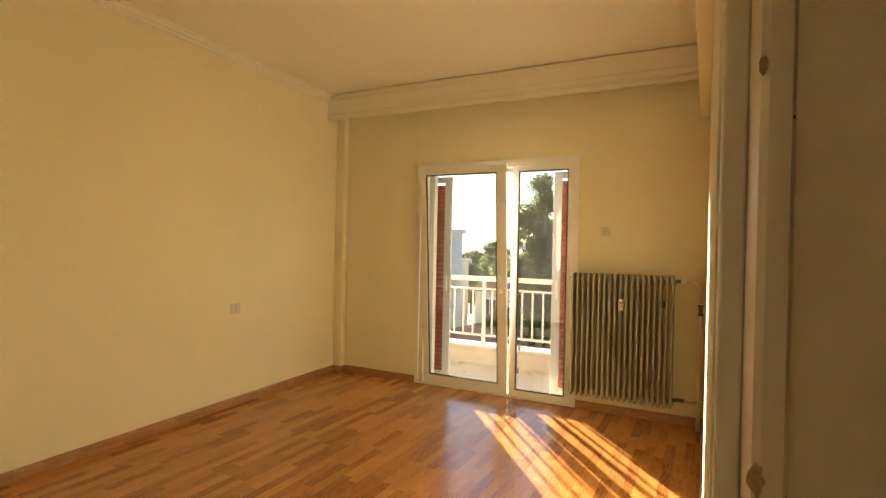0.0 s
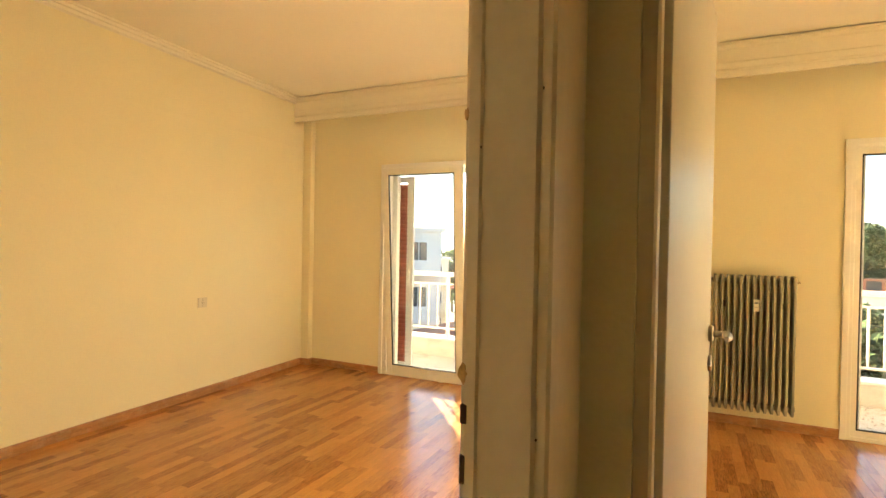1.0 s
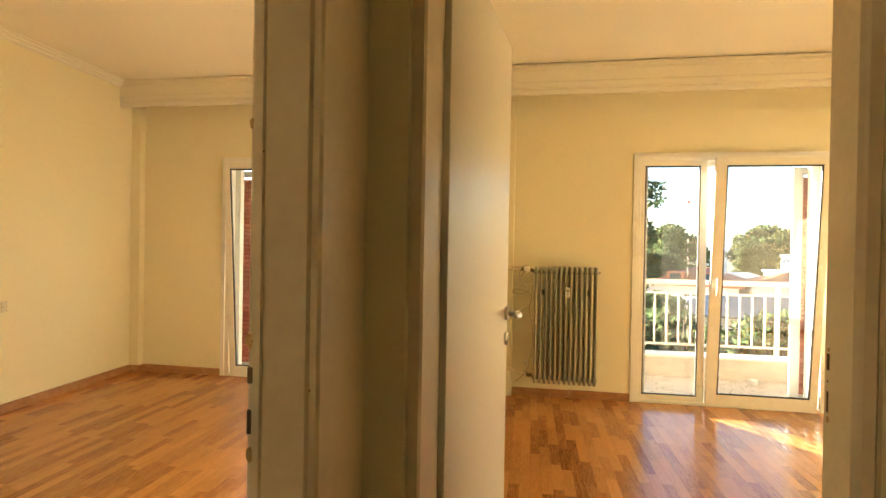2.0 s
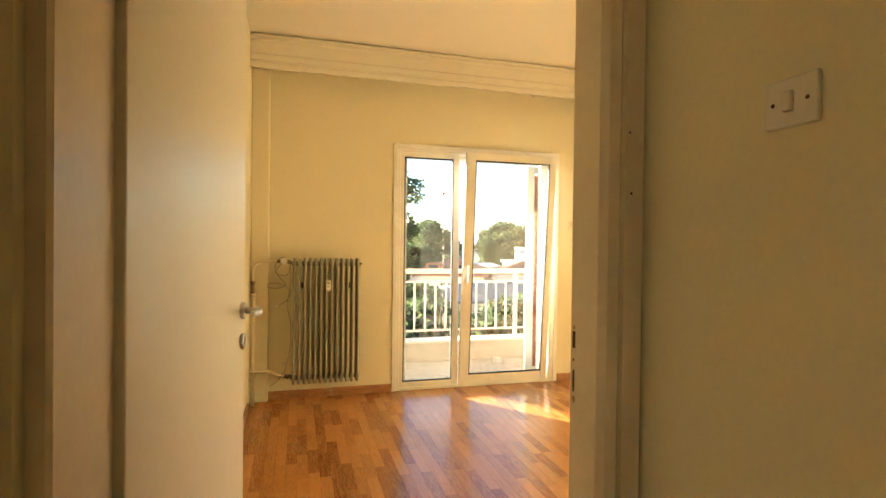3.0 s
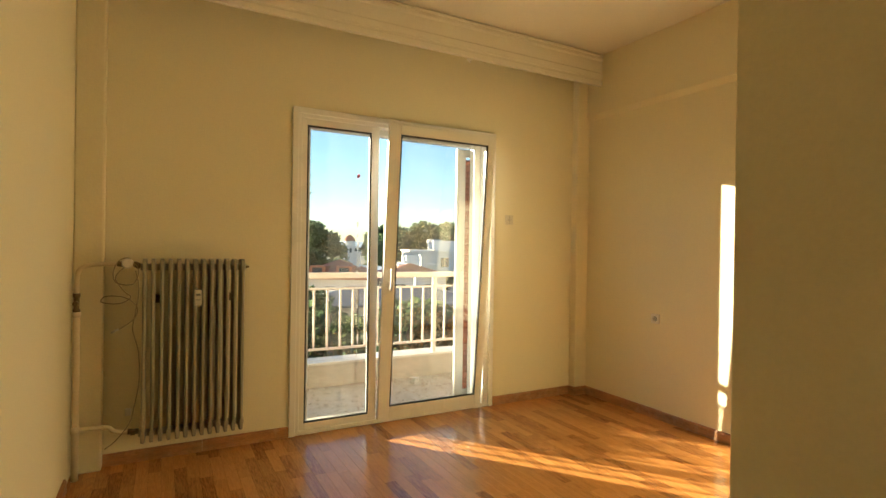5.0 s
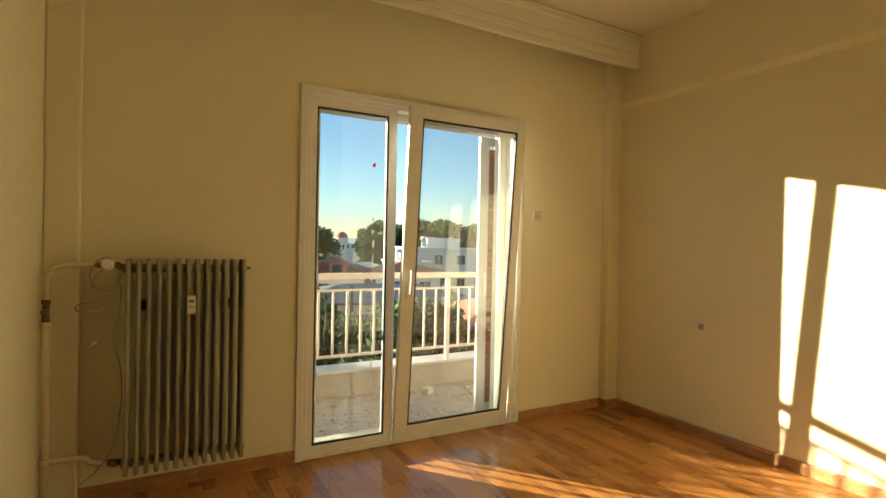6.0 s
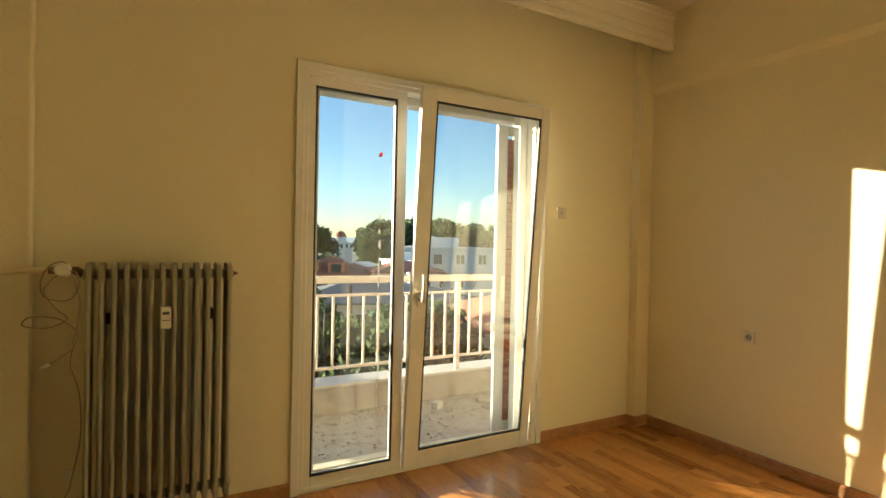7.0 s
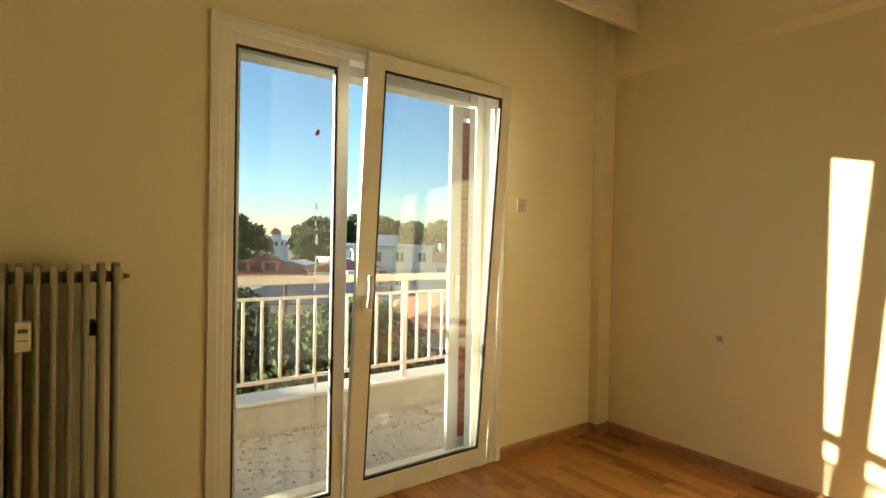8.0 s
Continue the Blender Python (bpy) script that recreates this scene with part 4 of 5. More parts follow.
rubble(2.93, 5.62, 0.075, 0.06, 0.055, 25, MARBLE, "stone_chunk", "small pale broken stone on the balcony floor", "stone")
rubble(3.42, 5.60, 0.22, 0.08, 0.025, -18, KERB, "wood_offcut", "weathered offcut lying on the balcony floor", "offcut")
rubble(3.36, 5.45, 0.20, 0.06, 0.02, -12, KERB, "wood_offcut", "weathered offcut lying on the balcony floor", "offcut")
bm = bmesh.new()
rg = random.Random(5)
for k in range(2400):
    x, y = rg.uniform(-3.2, 4.3), rg.uniform(5.05, 5.84)
    if rg.random() < 0.45:
        y = 5.84 - abs(rg.gauss(0, 0.10))
    if y < 5.0:
        continue
    s = rg.uniform(0.004, 0.013)
    a = rg.uniform(0, 6.28)
    p = [bm.verts.new((x + s * math.cos(a + q * 2.1), y + s * 0.6 * math.sin(a + q * 2.1), BZ + 0.001)) for q in range(3)]
    t = bm.verts.new((x, y, BZ + 0.001 + s * 0.5))
    for i in range(3):
        bm.faces.new((p[i], p[(i + 1) % 3], t))
tagged(part("dry_debris", bm, mat("dry_leaf_litter", (0.16, 0.10, 0.06), 0.9, 0.3, 20, 90, 0.2)), "scattered dry leaf litter on the balcony floor", "debris", kind="stuff")

# ---------- outside ----------
GZ = -11.0
C0 = Vector((0.9, 2.0, 0))


def far_at(az, d, z=GZ):
    """A place at a bearing (degrees from +y towards +x) and distance."""
    a = radians(az)
    return Vector((C0.x + d * math.sin(a), C0.y + d * math.cos(a), z))


GROUND = mat("town_ground", (0.16, 0.15, 0.11), 0.95, 0.35, 0.05, 1.5, 0.3, dirt=(0.05, 0.07, 0.03), dirt_amount=0.8)
bm = bmesh.new()
bmesh.ops.create_grid(bm, x_segments=8, y_segments=8, size=4000)
for v in bm.verts:
    v.co.z = GZ
struct("ground", bm, GROUND, "dry town ground with patches of green", "ground")
STUCCO = mat("white_stucco", (0.74, 0.71, 0.66), 0.85, 0.06, 0.6, 12, 0.15, per_object=0.05)
STUCCO2 = mat("cream_stucco", (0.66, 0.58, 0.45), 0.85, 0.06, 0.6, 12, 0.15)
TILE = mat("terracotta_tiles", (0.42, 0.15, 0.08), 0.8, 0.25, 2.0, 20, 0.5, stretch=(1, 4, 1))
GREYROOF = mat("grey_roof", (0.17, 0.17, 0.18), 0.8, 0.15, 1.0, 14, 0.3)
DARKGLASS = mat("far_window_glass", (0.05, 0.06, 0.07), 0.15, 0.1, 2, 10, 0.0)
PANEL = mat("solar_glass", (0.30, 0.36, 0.45), 0.12, 0.1, 2, 10, 0.0)
BARK = mat("pine_bark", (0.13, 0.085, 0.055), 0.9, 0.3, 3, 20, 0.6)
def foliage(name, base, per=0.45):
    """Leaves that scatter light and let some of it through."""
    m = mat(name, base, 0.7, 0.3, 0.8, 6, 0.0, per_island=per)
    n, l = m.node_tree.nodes, m.node_tree.links
    b = n["Principled BSDF"]
    tr, mx = n.new("ShaderNodeBsdfTranslucent"), n.new("ShaderNodeMixShader")
    l.new(b.inputs["Base Color"].links[0].from_socket, tr.inputs[0])
    mx.inputs[0].default_value = 0.55
    l.new(b.outputs[0], mx.inputs[1])
    l.new(tr.outputs[0], mx.inputs[2])
    l.new(mx.outputs[0], n["Material Output"].inputs[0])
    return m


PINE = foliage("pine_needles", (0.115, 0.16, 0.07))
PINE2 = foliage("dark_needles", (0.095, 0.135, 0.062))
LEAFY = foliage("broad_leaves", (0.15, 0.19, 0.07))


def tree_parts(kind, h, r, seed, mat_leaf, count, size=1.0):
    """Trunk with limbs, and a crown of many small ragged sprays."""
    g = random.Random(seed)
    tb = bmesh.new()
    lean = (g.uniform(-0.04, 0.04) * h, g.uniform(-0.04, 0.04) * h)
    path = [(lean[0] * t * t, lean[1] * t * t, h * 0.92 * t) for t in (0, 0.25, 0.5, 0.75, 1)]
    rr = h * 0.022
    tube(tb, path, [rr * 1.25, rr, rr * 0.8, rr * 0.5, rr * 0.15], 8)
    blobs = []
    if kind == "umbrella":
        n = 15
        for k in range(n):
            a, d = g.uniform(0, 6.28), r * math.sqrt(g.random()) * 0.78
            blobs.append((lean[0] + d * math.cos(a), lean[1] + d * math.sin(a), h * (0.90 - 0.30 * (d / r) ** 2) - g.uniform(0, 0.20) * h, r * g.uniform(0.26, 0.42), 0.62))
    elif kind == "conifer":
        n = 52
        for k in range(n):
            t = k / (n - 1)
            z = h * (0.22 + 0.76 * t)
            w = r * (1.0 - t) ** 0.75 + 0.05 * r
            a = g.uniform(0, 6.28)
            d = w * g.uniform(0.15, 0.8)
            blobs.append((d * math.cos(a), d * math.sin(a), z, w * g.uniform(0.28, 0.48) + 0.10 * r, 0.42))
    elif kind == "pine":
        n = 60
        for k in range(n):
            t = k / (n - 1)
            w = r * (1.0 - t) ** 0.42 * (0.75 + 0.35 * math.sin(k * 1.7))
            a = g.uniform(0, 6.28)
            d = w * g.uniform(0.2, 0.85)
            blobs.append((d * math.cos(a), d * math.sin(a), h * (0.30 + 0.68 * t), r * g.uniform(0.22, 0.34) * (1.1 - 0.5 * t), 0.6))
    elif kind == "column":
        n = 30
        for k in range(n):
            a, d = g.uniform(0, 6.28), r * g.random() ** 0.6 * 0.72
            blobs.append((lean[0] + d * math.cos(a), lean[1] + d * math.sin(a), h * (0.62 + 0.335 * k / (n - 1)), r * g.uniform(0.42, 0.6), 1.1))
    else:
        n = 14
        for k in range(n):
            a, d, q = g.uniform(0, 6.28), r * g.random() ** 0.6 * 0.7, g.uniform(-1, 1)
            blobs.append((d * math.cos(a), d * math.sin(a), h * 0.62 + q * h * 0.26, r * g.uniform(0.32, 0.5), 0.9))
    for i, (x, y, z, s, fl) in enumerate(blobs):
        if i % 2 == 0:
            z0 = max(h * 0.2, z - (x * x + y * y) ** 0.5 * 0.6 - 0.05 * h)
            t = z0 / (h * 0.92)
            tube(tb, [(lean[0] * t * t, lean[1] * t * t, z0), (x * 0.55, y * 0.55, (z0 + z) / 2), (x, y, z)], [rr * 0.4, rr * 0.28, rr * 0.1], 5)
    verts, faces = [], []
    tot = sum(b[3] ** 2 for b in blobs)
    for x, y, z, s, fl in blobs:
        for k in range(int(count * s * s / tot)):
            u, v = g.uniform(-1, 1), g.uniform(0, 6.28)
            q = math.sqrt(1 - u * u)
            rad = s * g.uniform(0.55, 1.08)
            c = Vector((x + rad * q * math.cos(v), y + rad * q * math.sin(v), z + rad * u * fl))
            e = s * g.uniform(0.10, 0.20) * size
            d1 = Vector((g.gauss(0, 1), g.gauss(0, 1), g.gauss(0, 0.7))).normalized()
            d2 = d1.cross(Vector((g.gauss(0, 1), g.gauss(0, 1), g.gauss(0, 1)))).normalized()
            i0 = len(verts)
            verts += [c - d1 * e, c + d2 * e * 0.55, c + d1 * e * 1.15, c - d2 * e * 0.5, c + d1.cross(d2) * e * 0.5]
            faces += [(i0, i0 + 1, i0 + 4), (i0 + 1, i0 + 2, i0 + 4), (i0 + 2, i0 + 3, i0 + 4), (i0 + 3, i0, i0 + 4)]
    me = bpy.data.meshes.new("crown")
    me.from_pydata([tuple(v) for v in verts], [], faces)
    me.materials.append(mat_leaf)
    return mesh_of("trunk", tb, BARK), me


def tree(proto, label, at, scale=1.0, turn=0.0, cat="tree", group=""):
    t = thing("tree", label, cat, group, at=at)
    for nm, me in zip(("trunk", "crown"), proto):
        o = new(nm, me)
        o.parent = t
    t.matrix_basis = Matrix.Translation(at) @ Matrix.Rotation(radians(turn), 4, "Z") @ Matrix.Scale(scale, 4)
    return t


UMB = tree_parts("umbrella", 12.5, 4.6, 3, PINE, 12000, 0.75)
UMB2 = tree_parts("umbrella", 12.0, 5.2, 11, PINE2, 11000, 0.75)
CON = tree_parts("conifer", 17.0, 3.4, 7, PINE2, 24000, 0.7)
RND = tree_parts("round", 10.5, 3.6, 9, LEAFY, 26000, 0.55)
FAR1 = tree_parts("umbrella", 12.5, 4.6, 43, PINE, 4200, 1.1)
FAR2 = tree_parts("umbrella", 12.0, 5.0, 47, PINE2, 4200, 1.1)
FAR3 = tree_parts("round", 10.5, 3.6, 53, LEAFY, 4200, 1.1)
SLIM = tree_parts("pine", 15.4, 3.2, 31, LEAFY, 60000, 0.75)
BROAD = tree_parts("umbrella", 14.9, 4.0, 61, PINE2, 14000, 0.75)
SHADE_TREE = tree_parts("column", 12.95, 0.60, 37, LEAFY, 20000, 0.9)
DARKR = tree_parts("round", 11.0, 4.4, 19, PINE2, 26000, 0.55)
LX, LY = -2.02, 11.22
# near trees below the balcony
tree(DARKR, "dense dark green tree just below the balcony", far_at(17, 15.5), 1.0, 20)
tree(DARKR, "dense dark green tree just below the balcony", far_at(6, 17.0), 0.97, 120)
tree(RND, "leafy green tree with sunlit leaves below the balcony", far_at(25.5, 14.5), 1.03, 40)
tree(RND, "leafy green tree with sunlit leaves below the balcony", far_at(31.5, 17.0), 0.92, 150)
tree(DARKR, "dense dark green tree below the balcony", far_at(21.5, 20.0), 0.96, 220)
# tall conifers by the windows
tree(CON, "tall dark conifer beside the balconies", far_at(9.5, 25.0), 1.14, 0)
tree(RND, "leafy tree behind the railing", far_at(-20.5, 26.0), 0.86, 75)
# added tree, sized and placed to keep low sun off room B's floor
tree(SHADE_TREE, "slender leafy tree added below the balconies to shade the room floor", (LX, LY, GZ), 1.0, 0)
tree(SLIM, "tall sunlit pine beside the balconies", (-5.75, 21.0, GZ), 1.0, 75)
# mid-distance pines
tree(UMB, "round-headed green pine among the houses", far_at(14.2, 62.0), 1.12, 0)
tree(UMB2, "round-headed green pine among the houses", far_at(11.5, 58.0), 1.10, 60)
tree(BROAD, "broad dark green pine among the houses", far_at(21.8, 80.0), 0.94, 30)
tree(UMB2, "broad dark green pine among the houses", far_at(24.0, 58.0), 0.80, 30)
tree(UMB, "broad dark green pine among the houses", far_at(26.0, 66.0), 0.96, 200)
tree(UMB, "round-headed green pine among the houses", far_at(29.5, 88.0), 1.10, 10)
g = random.Random(21)
for k in range(26):
    if 4 <= k <= 9:
        continue
    tree((FAR1, FAR2, FAR3)[k % 3], "green pine in the far row behind the houses", far_at(11 + k * 1.25 + g.uniform(-0.4, 0.4), 105 + g.uniform(-12, 25)), (1.30, 1.36, 1.52)[k % 3] * g.uniform(0.92, 1.08), g.uniform(0, 360), group="far trees")
for k in range(22):
    tree((FAR3, FAR1, FAR3)[k % 3], "hazy green tree among the far houses", far_at(-38 + k * 1.5 + g.uniform(-0.4, 0.4), 75 + g.uniform(-25, 35)), g.uniform(0.85, 1.12), g.uniform(0, 360), group="far trees")

# hills on the horizon; distance haze is put into their pale blue
HILL = mat("hill_haze_tint", (0.30, 0.38, 0.46), 1.0, 0.08, 0.003, 0.02, 0.0)
bm = bmesh.new()
n = 60
for rowd, base in ((1500, 0),):
    low, top = [], []
    for k in range(n + 1):
        az = -80 + 150 * k / n
        hgt = 14 + 22 * (noise.noise(Vector((az * 0.045, 3.3, 0))) + 0.5) + (26 * math.exp(-((az + 31) / 7) ** 2))
        a = far_at(az, rowd)
        b = far_at(az, rowd + 500, GZ + max(6, hgt))
        c = far_at(az, rowd + 1500)
        low.append((bm.verts.new(a), bm.verts.new(b), bm.verts.new(c)))
    for p, q in zip(low, low[1:]):
        for i in (0, 1):
            bm.faces.new((p[i], q[i], q[i + 1], p[i + 1])).smooth = True
struct("backdrop", bm, HILL, "hills on the horizon with distance haze put into their pale blue colour", "hills")


def house(label, az, d, w, dep, z_eave, roof_h, turn, wall_mat, roof_mat, storeys, cols, flat=False, balcony=False, panels=0, dormers=0, chimney=True):
    """A town house: body, roof with overhang, each window with frame and sill; x runs along the front, which faces -y."""
    h = thing("house", label, "house", at=(0, 0, 0))
    H = z_eave - GZ
    part("wall", boxes((-w / 2, w / 2, -dep / 2, dep / 2, 0, H)), wall_mat, h)
    if flat:
        rf = boxes((-w / 2 - 0.25, w / 2 + 0.25, -dep / 2 - 0.25, dep / 2 + 0.25, H, H + 0.25))
        box(rf, -w * 0.2, w * 0.18, -dep * 0.1, dep * 0.3, H + 0.25, H + 0.25 + roof_h)
        part("roof", rf, wall_mat, h)
    else:
        bm = bmesh.new()
        o = 0.5
        A = [bm.verts.new(p) for p in ((-w / 2 - o, -dep / 2 - o, H), (w / 2 + o, -dep / 2 - o, H), (w / 2 + o, dep / 2 + o, H), (-w / 2 - o, dep / 2 + o, H))]
        B = [bm.verts.new((v.co.x, v.co.y, H + 0.15)) for v in A]
        k = min(w, dep) * 0.5
        R = [bm.verts.new((-w / 2 + k, 0, H + roof_h)), bm.verts.new((w / 2 - k, 0, H + roof_h))] if w >= dep else [bm.verts.new((0, -dep / 2 + k, H + roof_h)), bm.verts.new((0, dep / 2 - k, H + roof_h))]
        bm.faces.new(A[::-1])
        for i in range(4):
            bm.faces.new((A[i], A[(i + 1) % 4], B[(i + 1) % 4], B[i]))
        if w >= dep:
            bm.faces.new((B[0], B[1], R[1], R[0])), bm.faces.new((B[1], B[2], R[1])), bm.faces.new((B[2], B[3], R[0], R[1])), bm.faces.new((B[3], B[0], R[0]))
        else:
            bm.faces.new((B[0], B[1], R[0])), bm.faces.new((B[1], B[2], R[1], R[0])), bm.faces.new((B[2], B[3], R[1])), bm.faces.new((B[3], B[0], R[0], R[1]))
        rf = part("roof", bm, roof_mat, h)
        if chimney:
            ch = boxes((w * 0.18, w * 0.18 + 0.7, -0.1, 0.5, H + roof_h * 0.4, H + roof_h + 0.7))
            box(ch, w * 0.18 - 0.1, w * 0.18 + 0.8, -0.2, 0.6, H + roof_h + 0.7, H + roof_h + 0.85)
            part("chimney", ch, STUCCO, rf)
        for q in range(dormers):
            x = -w / 2 + w * (q + 1) / (dormers + 1)
            dm = boxes((x - 0.8, x + 0.8, -dep / 2 - 0.1, -dep / 2 + 2.0, H + 0.15, H + 1.3))
            arch = part("dormer", dm, roof_mat, rf)
            part("pane", boxes((x - 0.5, x + 0.5, -dep / 2 - 0.14, -dep / 2 - 0.09, H + 0.4, H + 1.15)), DARKGLASS, arch)
    sh = 3.0
    for s in range(storeys):
        zb = H - (s + 1) * sh + 0.6
        for c in range(cols):
            x = -w / 2 + w * (c + 0.5) / cols
            for yy, sg in ((-dep / 2, -1),):
                win = part("window", boxes((x - 0.62, x + 0.62, yy - 0.06, yy + 0.05, zb + 0.2, zb + 1.75)), PVC, h)
                part("pane", boxes((x - 0.54, x - 0.03, yy - 0.08, yy - 0.055, zb + 0.28, zb + 1.67), (x + 0.03, x + 0.54, yy - 0.08, yy - 0.055, zb + 0.28, zb + 1.67)), DARKGLASS, win)
                part("sill", boxes((x - 0.72, x + 0.72, yy - 0.16, yy - 0.0, zb + 0.12, zb + 0.20)), MARBLE, win)
        for q in range(1, 3):
            yq = -dep / 2 + dep * q / 3
            win = part("window", boxes((-w / 2 - 0.06, -w / 2 + 0.05, yq - 0.6, yq + 0.6, zb + 0.2, zb + 1.75)), PVC, h)
            part("pane", boxes((-w / 2 - 0.08, -w / 2 - 0.055, yq - 0.52, yq + 0.52, zb + 0.28, zb + 1.67)), DARKGLASS, win)
        if balcony:
            bz = zb - 0.55
            part("balcony", boxes((-w * 0.48, w * 0.48, -dep / 2 - 1.3, -dep / 2, bz, bz + 0.18), (-w * 0.48, w * 0.48, -dep / 2 - 1.3, -dep / 2 - 1.2, bz + 0.18, bz + 1.05)), wall_mat, h)
    for q in range(panels):
        x = -w * 0.25 + q * 2.6
        zt = H + (0.26 if flat else roof_h * 0.8)
        sp = bmesh.new()
        vs = [sp.verts.new(p) for p in ((x, -0.8, zt + 0.1), (x + 2.0, -0.8, zt + 0.1), (x + 2.0, 0.6, zt + 1.15), (x, 0.6, zt + 1.15), (x, -0.75, zt + 0.02), (x + 2.0, -0.75, zt + 0.02), (x + 2.0, 0.65, zt + 1.07), (x, 0.65, zt + 1.07))]
        for f in ((0, 1, 2, 3), (7, 6, 5, 4), (0, 4, 5, 1), (1, 5, 6, 2), (2, 6, 7, 3), (3, 7, 4, 0)):
            sp.faces.new([vs[i] for i in f])
        p = part("solar_panel", sp, PANEL, h)
        tk = bmesh.new()
        tube(tk, [(x, 0.75, zt + 1.2), (x + 2.0, 0.75, zt + 1.2)], 0.28, 12)
        part("water_tank", tk, ALU, p)
        part("stand", boxes((x + 0.1, x + 0.2, 0.5, 0.9, H - 0.2, zt + 1.0), (x + 1.8, x + 1.9, 0.5, 0.9, H - 0.2, zt + 1.0)), ALU, p)
    h.matrix_basis = Matrix.Translation(far_at(az, d)) @ Matrix.Rotation(radians(turn - az), 4, "Z")
    return h


# seen from room B
house("white apartment house with balconies and flat roof", 29.4, 72.0, 12.0, 9.0, 0.6, 1.3, 12, STUCCO, GREYROOF, 3, 4, flat=True, balcony=True, panels=1)
house("white apartment house with roof solar heater", 25.3, 66.0, 4.5, 8.0, -1.1, 1.0, 12, STUCCO, GREYROOF, 3, 2, flat=True, panels=1)
house("white house with red tiled roof", 34.8, 74.0, 8.0, 8.0, -1.4, 1.6, 20, STUCCO, TILE, 2, 3, balcony=True)
house("red-roofed house with small dormers", 17.4, 56.0, 8.0, 8.0, -2.1, 1.9, -12, STUCCO, TILE, 1, 3, dormers=2)
house("long low house with white metal roof", 19.6, 72.0, 12.0, 7.0, -3.0, 1.6, 22, STUCCO, STUCCO, 1, 4, chimney=False)
house("grey-roofed low house behind the trees", 22.5, 42.0, 14.0, 8.0, -3.2, 1.2, 10, STUCCO2, GREYROOF, 1, 4)
house("white house with tiled roof among pines", 25.2, 52.0, 6.0, 6.0, -1.6, 1.2, 10, STUCCO, TILE, 2, 2)
house("cream house with terracotta roof and balcony", 40.5, 26.0, 8.0, 9.0, -2.3, 1.6, 8, STUCCO2, TILE, 2, 2, balcony=True)
# church with a dome
ch = thing("church", "white church with red dome among trees", "church")
part("wall", boxes((-3.4, 3.4, -3.4, 3.4, 0, 12.2)), STUCCO, ch)
bm = bmesh.new()
tube(bm, [(0, 0, 12.2), (0, 0, 14.2)], 2.3, 16)
part("drum", bm, STUCCO, ch)
bm = bmesh.new()
tube(bm, [(0, 0, 14.2), (0, 0, 14.25), (0, 0, 15.2), (0, 0, 15.9), (0, 0, 16.4), (0, 0, 16.6)], [2.5, 2.35, 2.1, 1.6, 0.9, 0.1], 20)
part("dome", bm, TILE, ch, "red dome")
for k in range(3):
    part("window", boxes((-2.4 + k * 2.0, -1.6 + k * 2.0, -3.46, -3.38, 9.6, 11.4)), DARKGLASS, ch)
part("cross", boxes((-0.06, 0.06, -0.06, 0.06, 16.5, 17.6), (-0.35, 0.35, -0.05, 0.05, 17.1, 17.22)), ALU, ch)
ch.matrix_basis = Matrix.Translation(far_at(18.3, 210.0)) @ Matrix.Rotation(radians(-10), 4, "Z")
# wires across the street
wires = thing("power_lines", "thin overhead wires between poles", "wires")
a, b = far_at(19.5, 30.0, -2.0), far_at(30.5, 36.0, -2.6)
for k in range(5):
    pts = [a.lerp(b, t / 10) + Vector((0, 0, 0.12 * k - 0.9 * (1 - (t / 5 - 1) ** 2))) for t in range(11)]
    bm = bmesh.new()
    tube(bm, pts, 0.012, 4)
    part("wire", bm, ALU, wires)
for p in (a, b):
    bm = bmesh.new()
    tube(bm, [(p.x, p.y, GZ), (p.x, p.y, p.z + 0.8)], [0.14, 0.10], 8)
    part("pole", bm, BARK, wires)
# seen from room A
house("white apartment block with balconies", -34.0, 38.0, 9.0, 9.0, 2.2, 1.2, -6, STUCCO, GREYROOF, 4, 3, flat=True, balcony=True)
house("pale apartment block in haze", -29.6, 62.0, 8.0, 8.0, -0.4, 1.0, 5, STUCCO2, GREYROOF, 3, 3, flat=True, balcony=True)
house("white house with tiled roof below the balcony", -22.2, 27.0, 8.0, 6.0, -4.2, 1.5, 3, STUCCO, TILE, 1, 3)
house("cream house with tiled roof among trees", -19.0, 48.0, 8.0, 8.0, -2.6, 1.6, -10, STUCCO2, TILE, 2, 3)


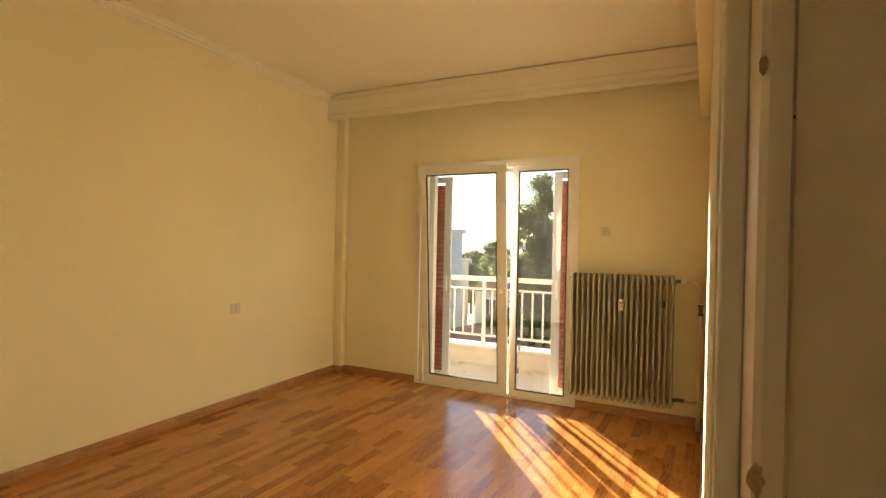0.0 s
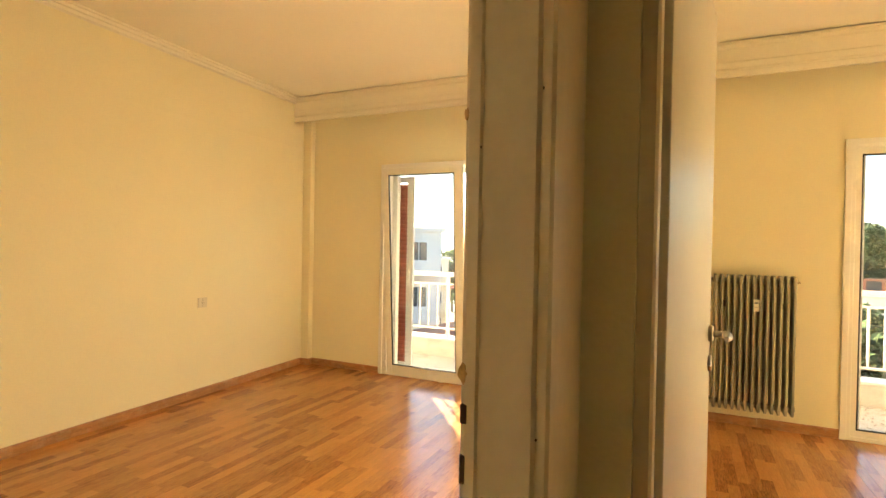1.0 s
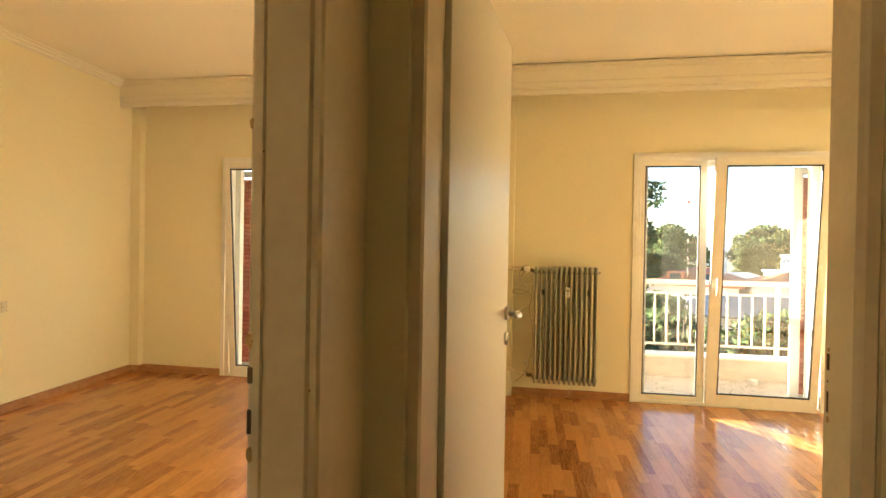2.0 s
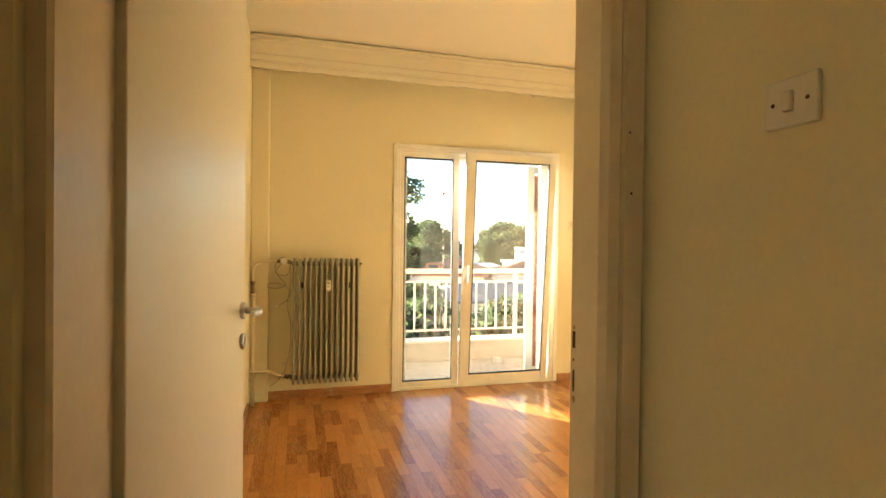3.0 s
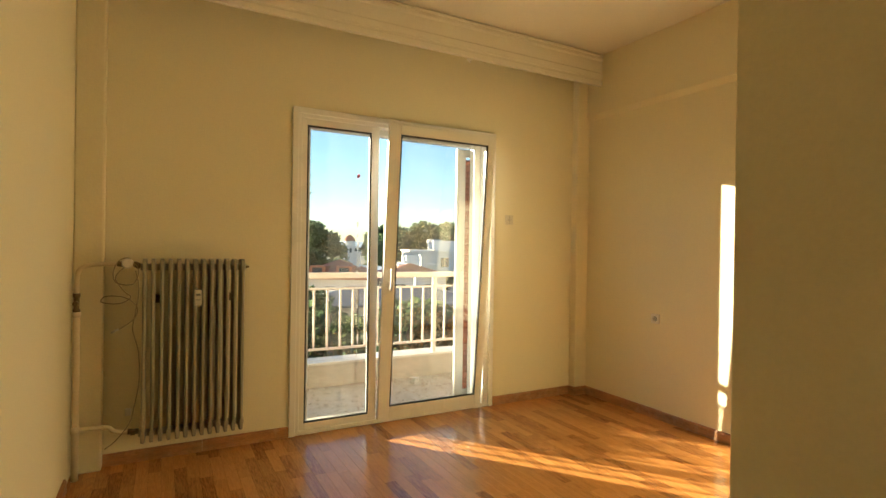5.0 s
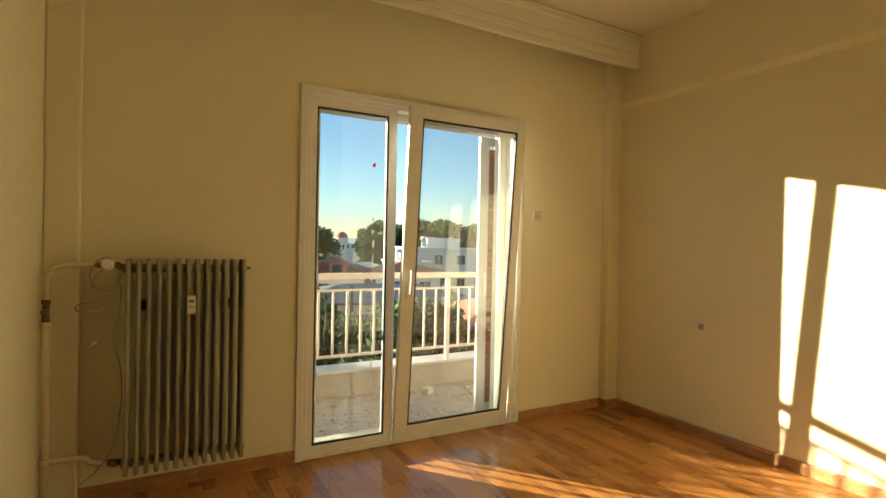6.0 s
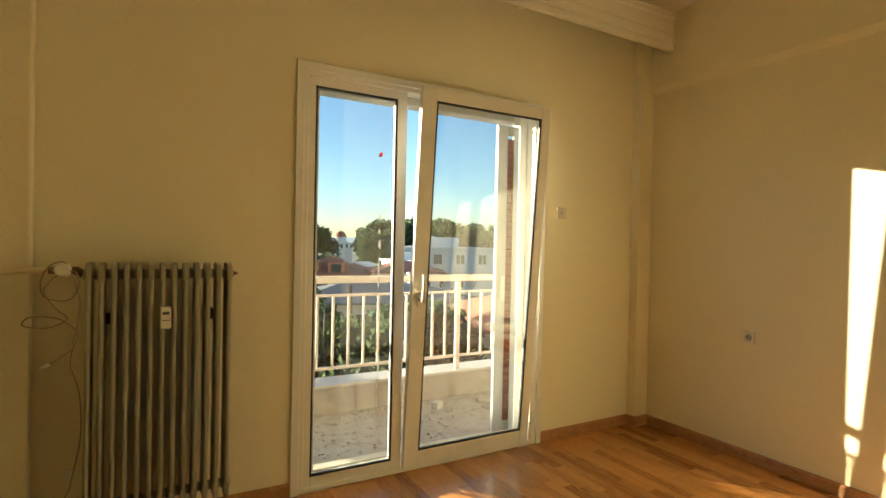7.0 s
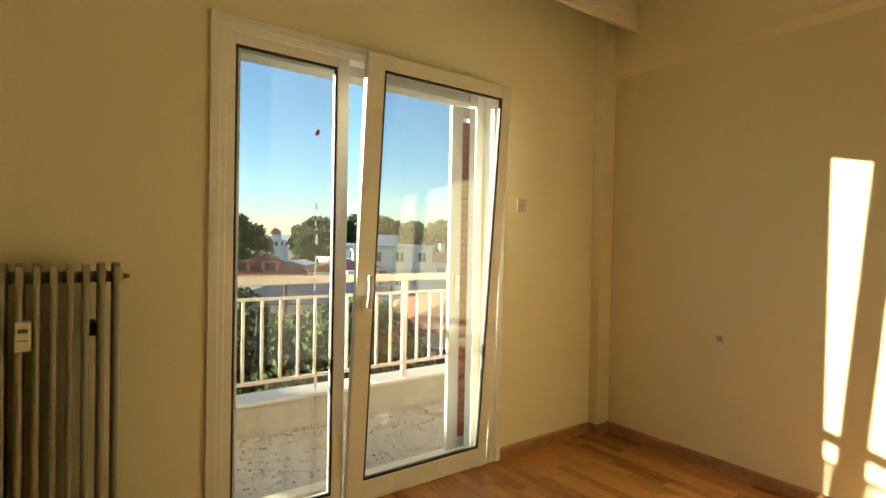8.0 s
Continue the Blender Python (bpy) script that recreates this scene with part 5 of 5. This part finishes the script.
# ---------- floors: parquet staves ----------
def parquet(name, x0, x1, y0, y1, near):
    fl = struct(name, boxes((x0, x1, y0, y1, -0.2, -0.0205)), SUBFLOOR, "varnished brown parquet of short staves, worn and glossy", "floor")
    g = random.Random(77)
    W, L = 0.061, 0.33
    def stave(l):
        bm = bmesh.new()
        c = 0.0005
        w, q = W - 0.0004, l - 0.0004
        lo = [bm.verts.new(p) for p in ((0, 0, -0.02), (w, 0, -0.02), (w, q, -0.02), (0, q, -0.02))]
        mi = [bm.verts.new(p) for p in ((0, 0, -c * 0.6), (w, 0, -c * 0.6), (w, q, -c * 0.6), (0, q, -c * 0.6))]
        hi = [bm.verts.new(p) for p in ((c, c, 0), (w - c, c, 0), (w - c, q - c, 0), (c, q - c, 0))]
        for a, b in ((lo, mi), (mi, hi)):
            for i in range(4):
                bm.faces.new((a[i], a[(i + 1) % 4], b[(i + 1) % 4], b[i]))
        bm.faces.new(hi)
        return bm
    full = mesh_of("stave", stave(L), STAVE)
    spots = []
    nx = int(math.ceil((x1 - x0) / W))
    for i in range(nx):
        y = y0 - g.choice((0.0, 0.5, 0.25, 0.75)) * L - g.uniform(0, 0.06)
        while y < y1:
            a, b = max(y, y0), min(y + L, y1)
            if b - a > 0.02:
                spots.append((x0 + i * W, a, b - a))
            y += L
    spots.sort(key=lambda s: (s[0] - near[0]) ** 2 + (s[1] + s[2] / 2 - near[1]) ** 2)
    verts, faces = [], []
    for k, (x, y, l) in enumerate(spots):
        dz = g.uniform(-0.0001, 0.0001)
        if k < 300:
            o = new("stave", full)
            o.parent = fl
            o.location = (x, y, dz)
            o.scale = (1, l / L, 1)
        else:
            c, w, q = 0.0005, W - 0.0004, l - 0.0004
            i0 = len(verts)
            verts += [(x + u, y + v, dz + s) for u, v, s in ((0, 0, -0.02), (w, 0, -0.02), (w, q, -0.02), (0, q, -0.02), (0, 0, -c * 0.6), (w, 0, -c * 0.6), (w, q, -c * 0.6), (0, q, -c * 0.6), (c, c, 0), (w - c, c, 0), (w - c, q - c, 0), (c, q - c, 0))]
            for r in (0, 4):
                faces += [(i0 + r + i, i0 + r + (i + 1) % 4, i0 + r + 4 + (i + 1) % 4, i0 + r + 4 + i) for i in range(4)]
            faces.append((i0 + 8, i0 + 9, i0 + 10, i0 + 11))
    if verts:
        me = bpy.data.meshes.new("more_staves")
        me.from_pydata(verts, [], faces)
        me.materials.append(STAVES)
        o = new("more_staves", me)
        o.parent = fl
        tagged(o, kind="stuff")


parquet("floor_a", AL, AR, 0.67, WY, (-1.0, 2.6))
parquet("floor_b", BL, BR, 1.06, WY, (2.0, 3.0))
parquet("floor_hall", -2.4, 1.397, -1.8, 0.668, (0.5, 0.4))
struct("floor_sill", boxes((0.38, 1.396, 0.6685, 1.058, -0.2, -0.001)), SUBFLOOR, "dark wooden threshold strip between hall and room", "threshold")
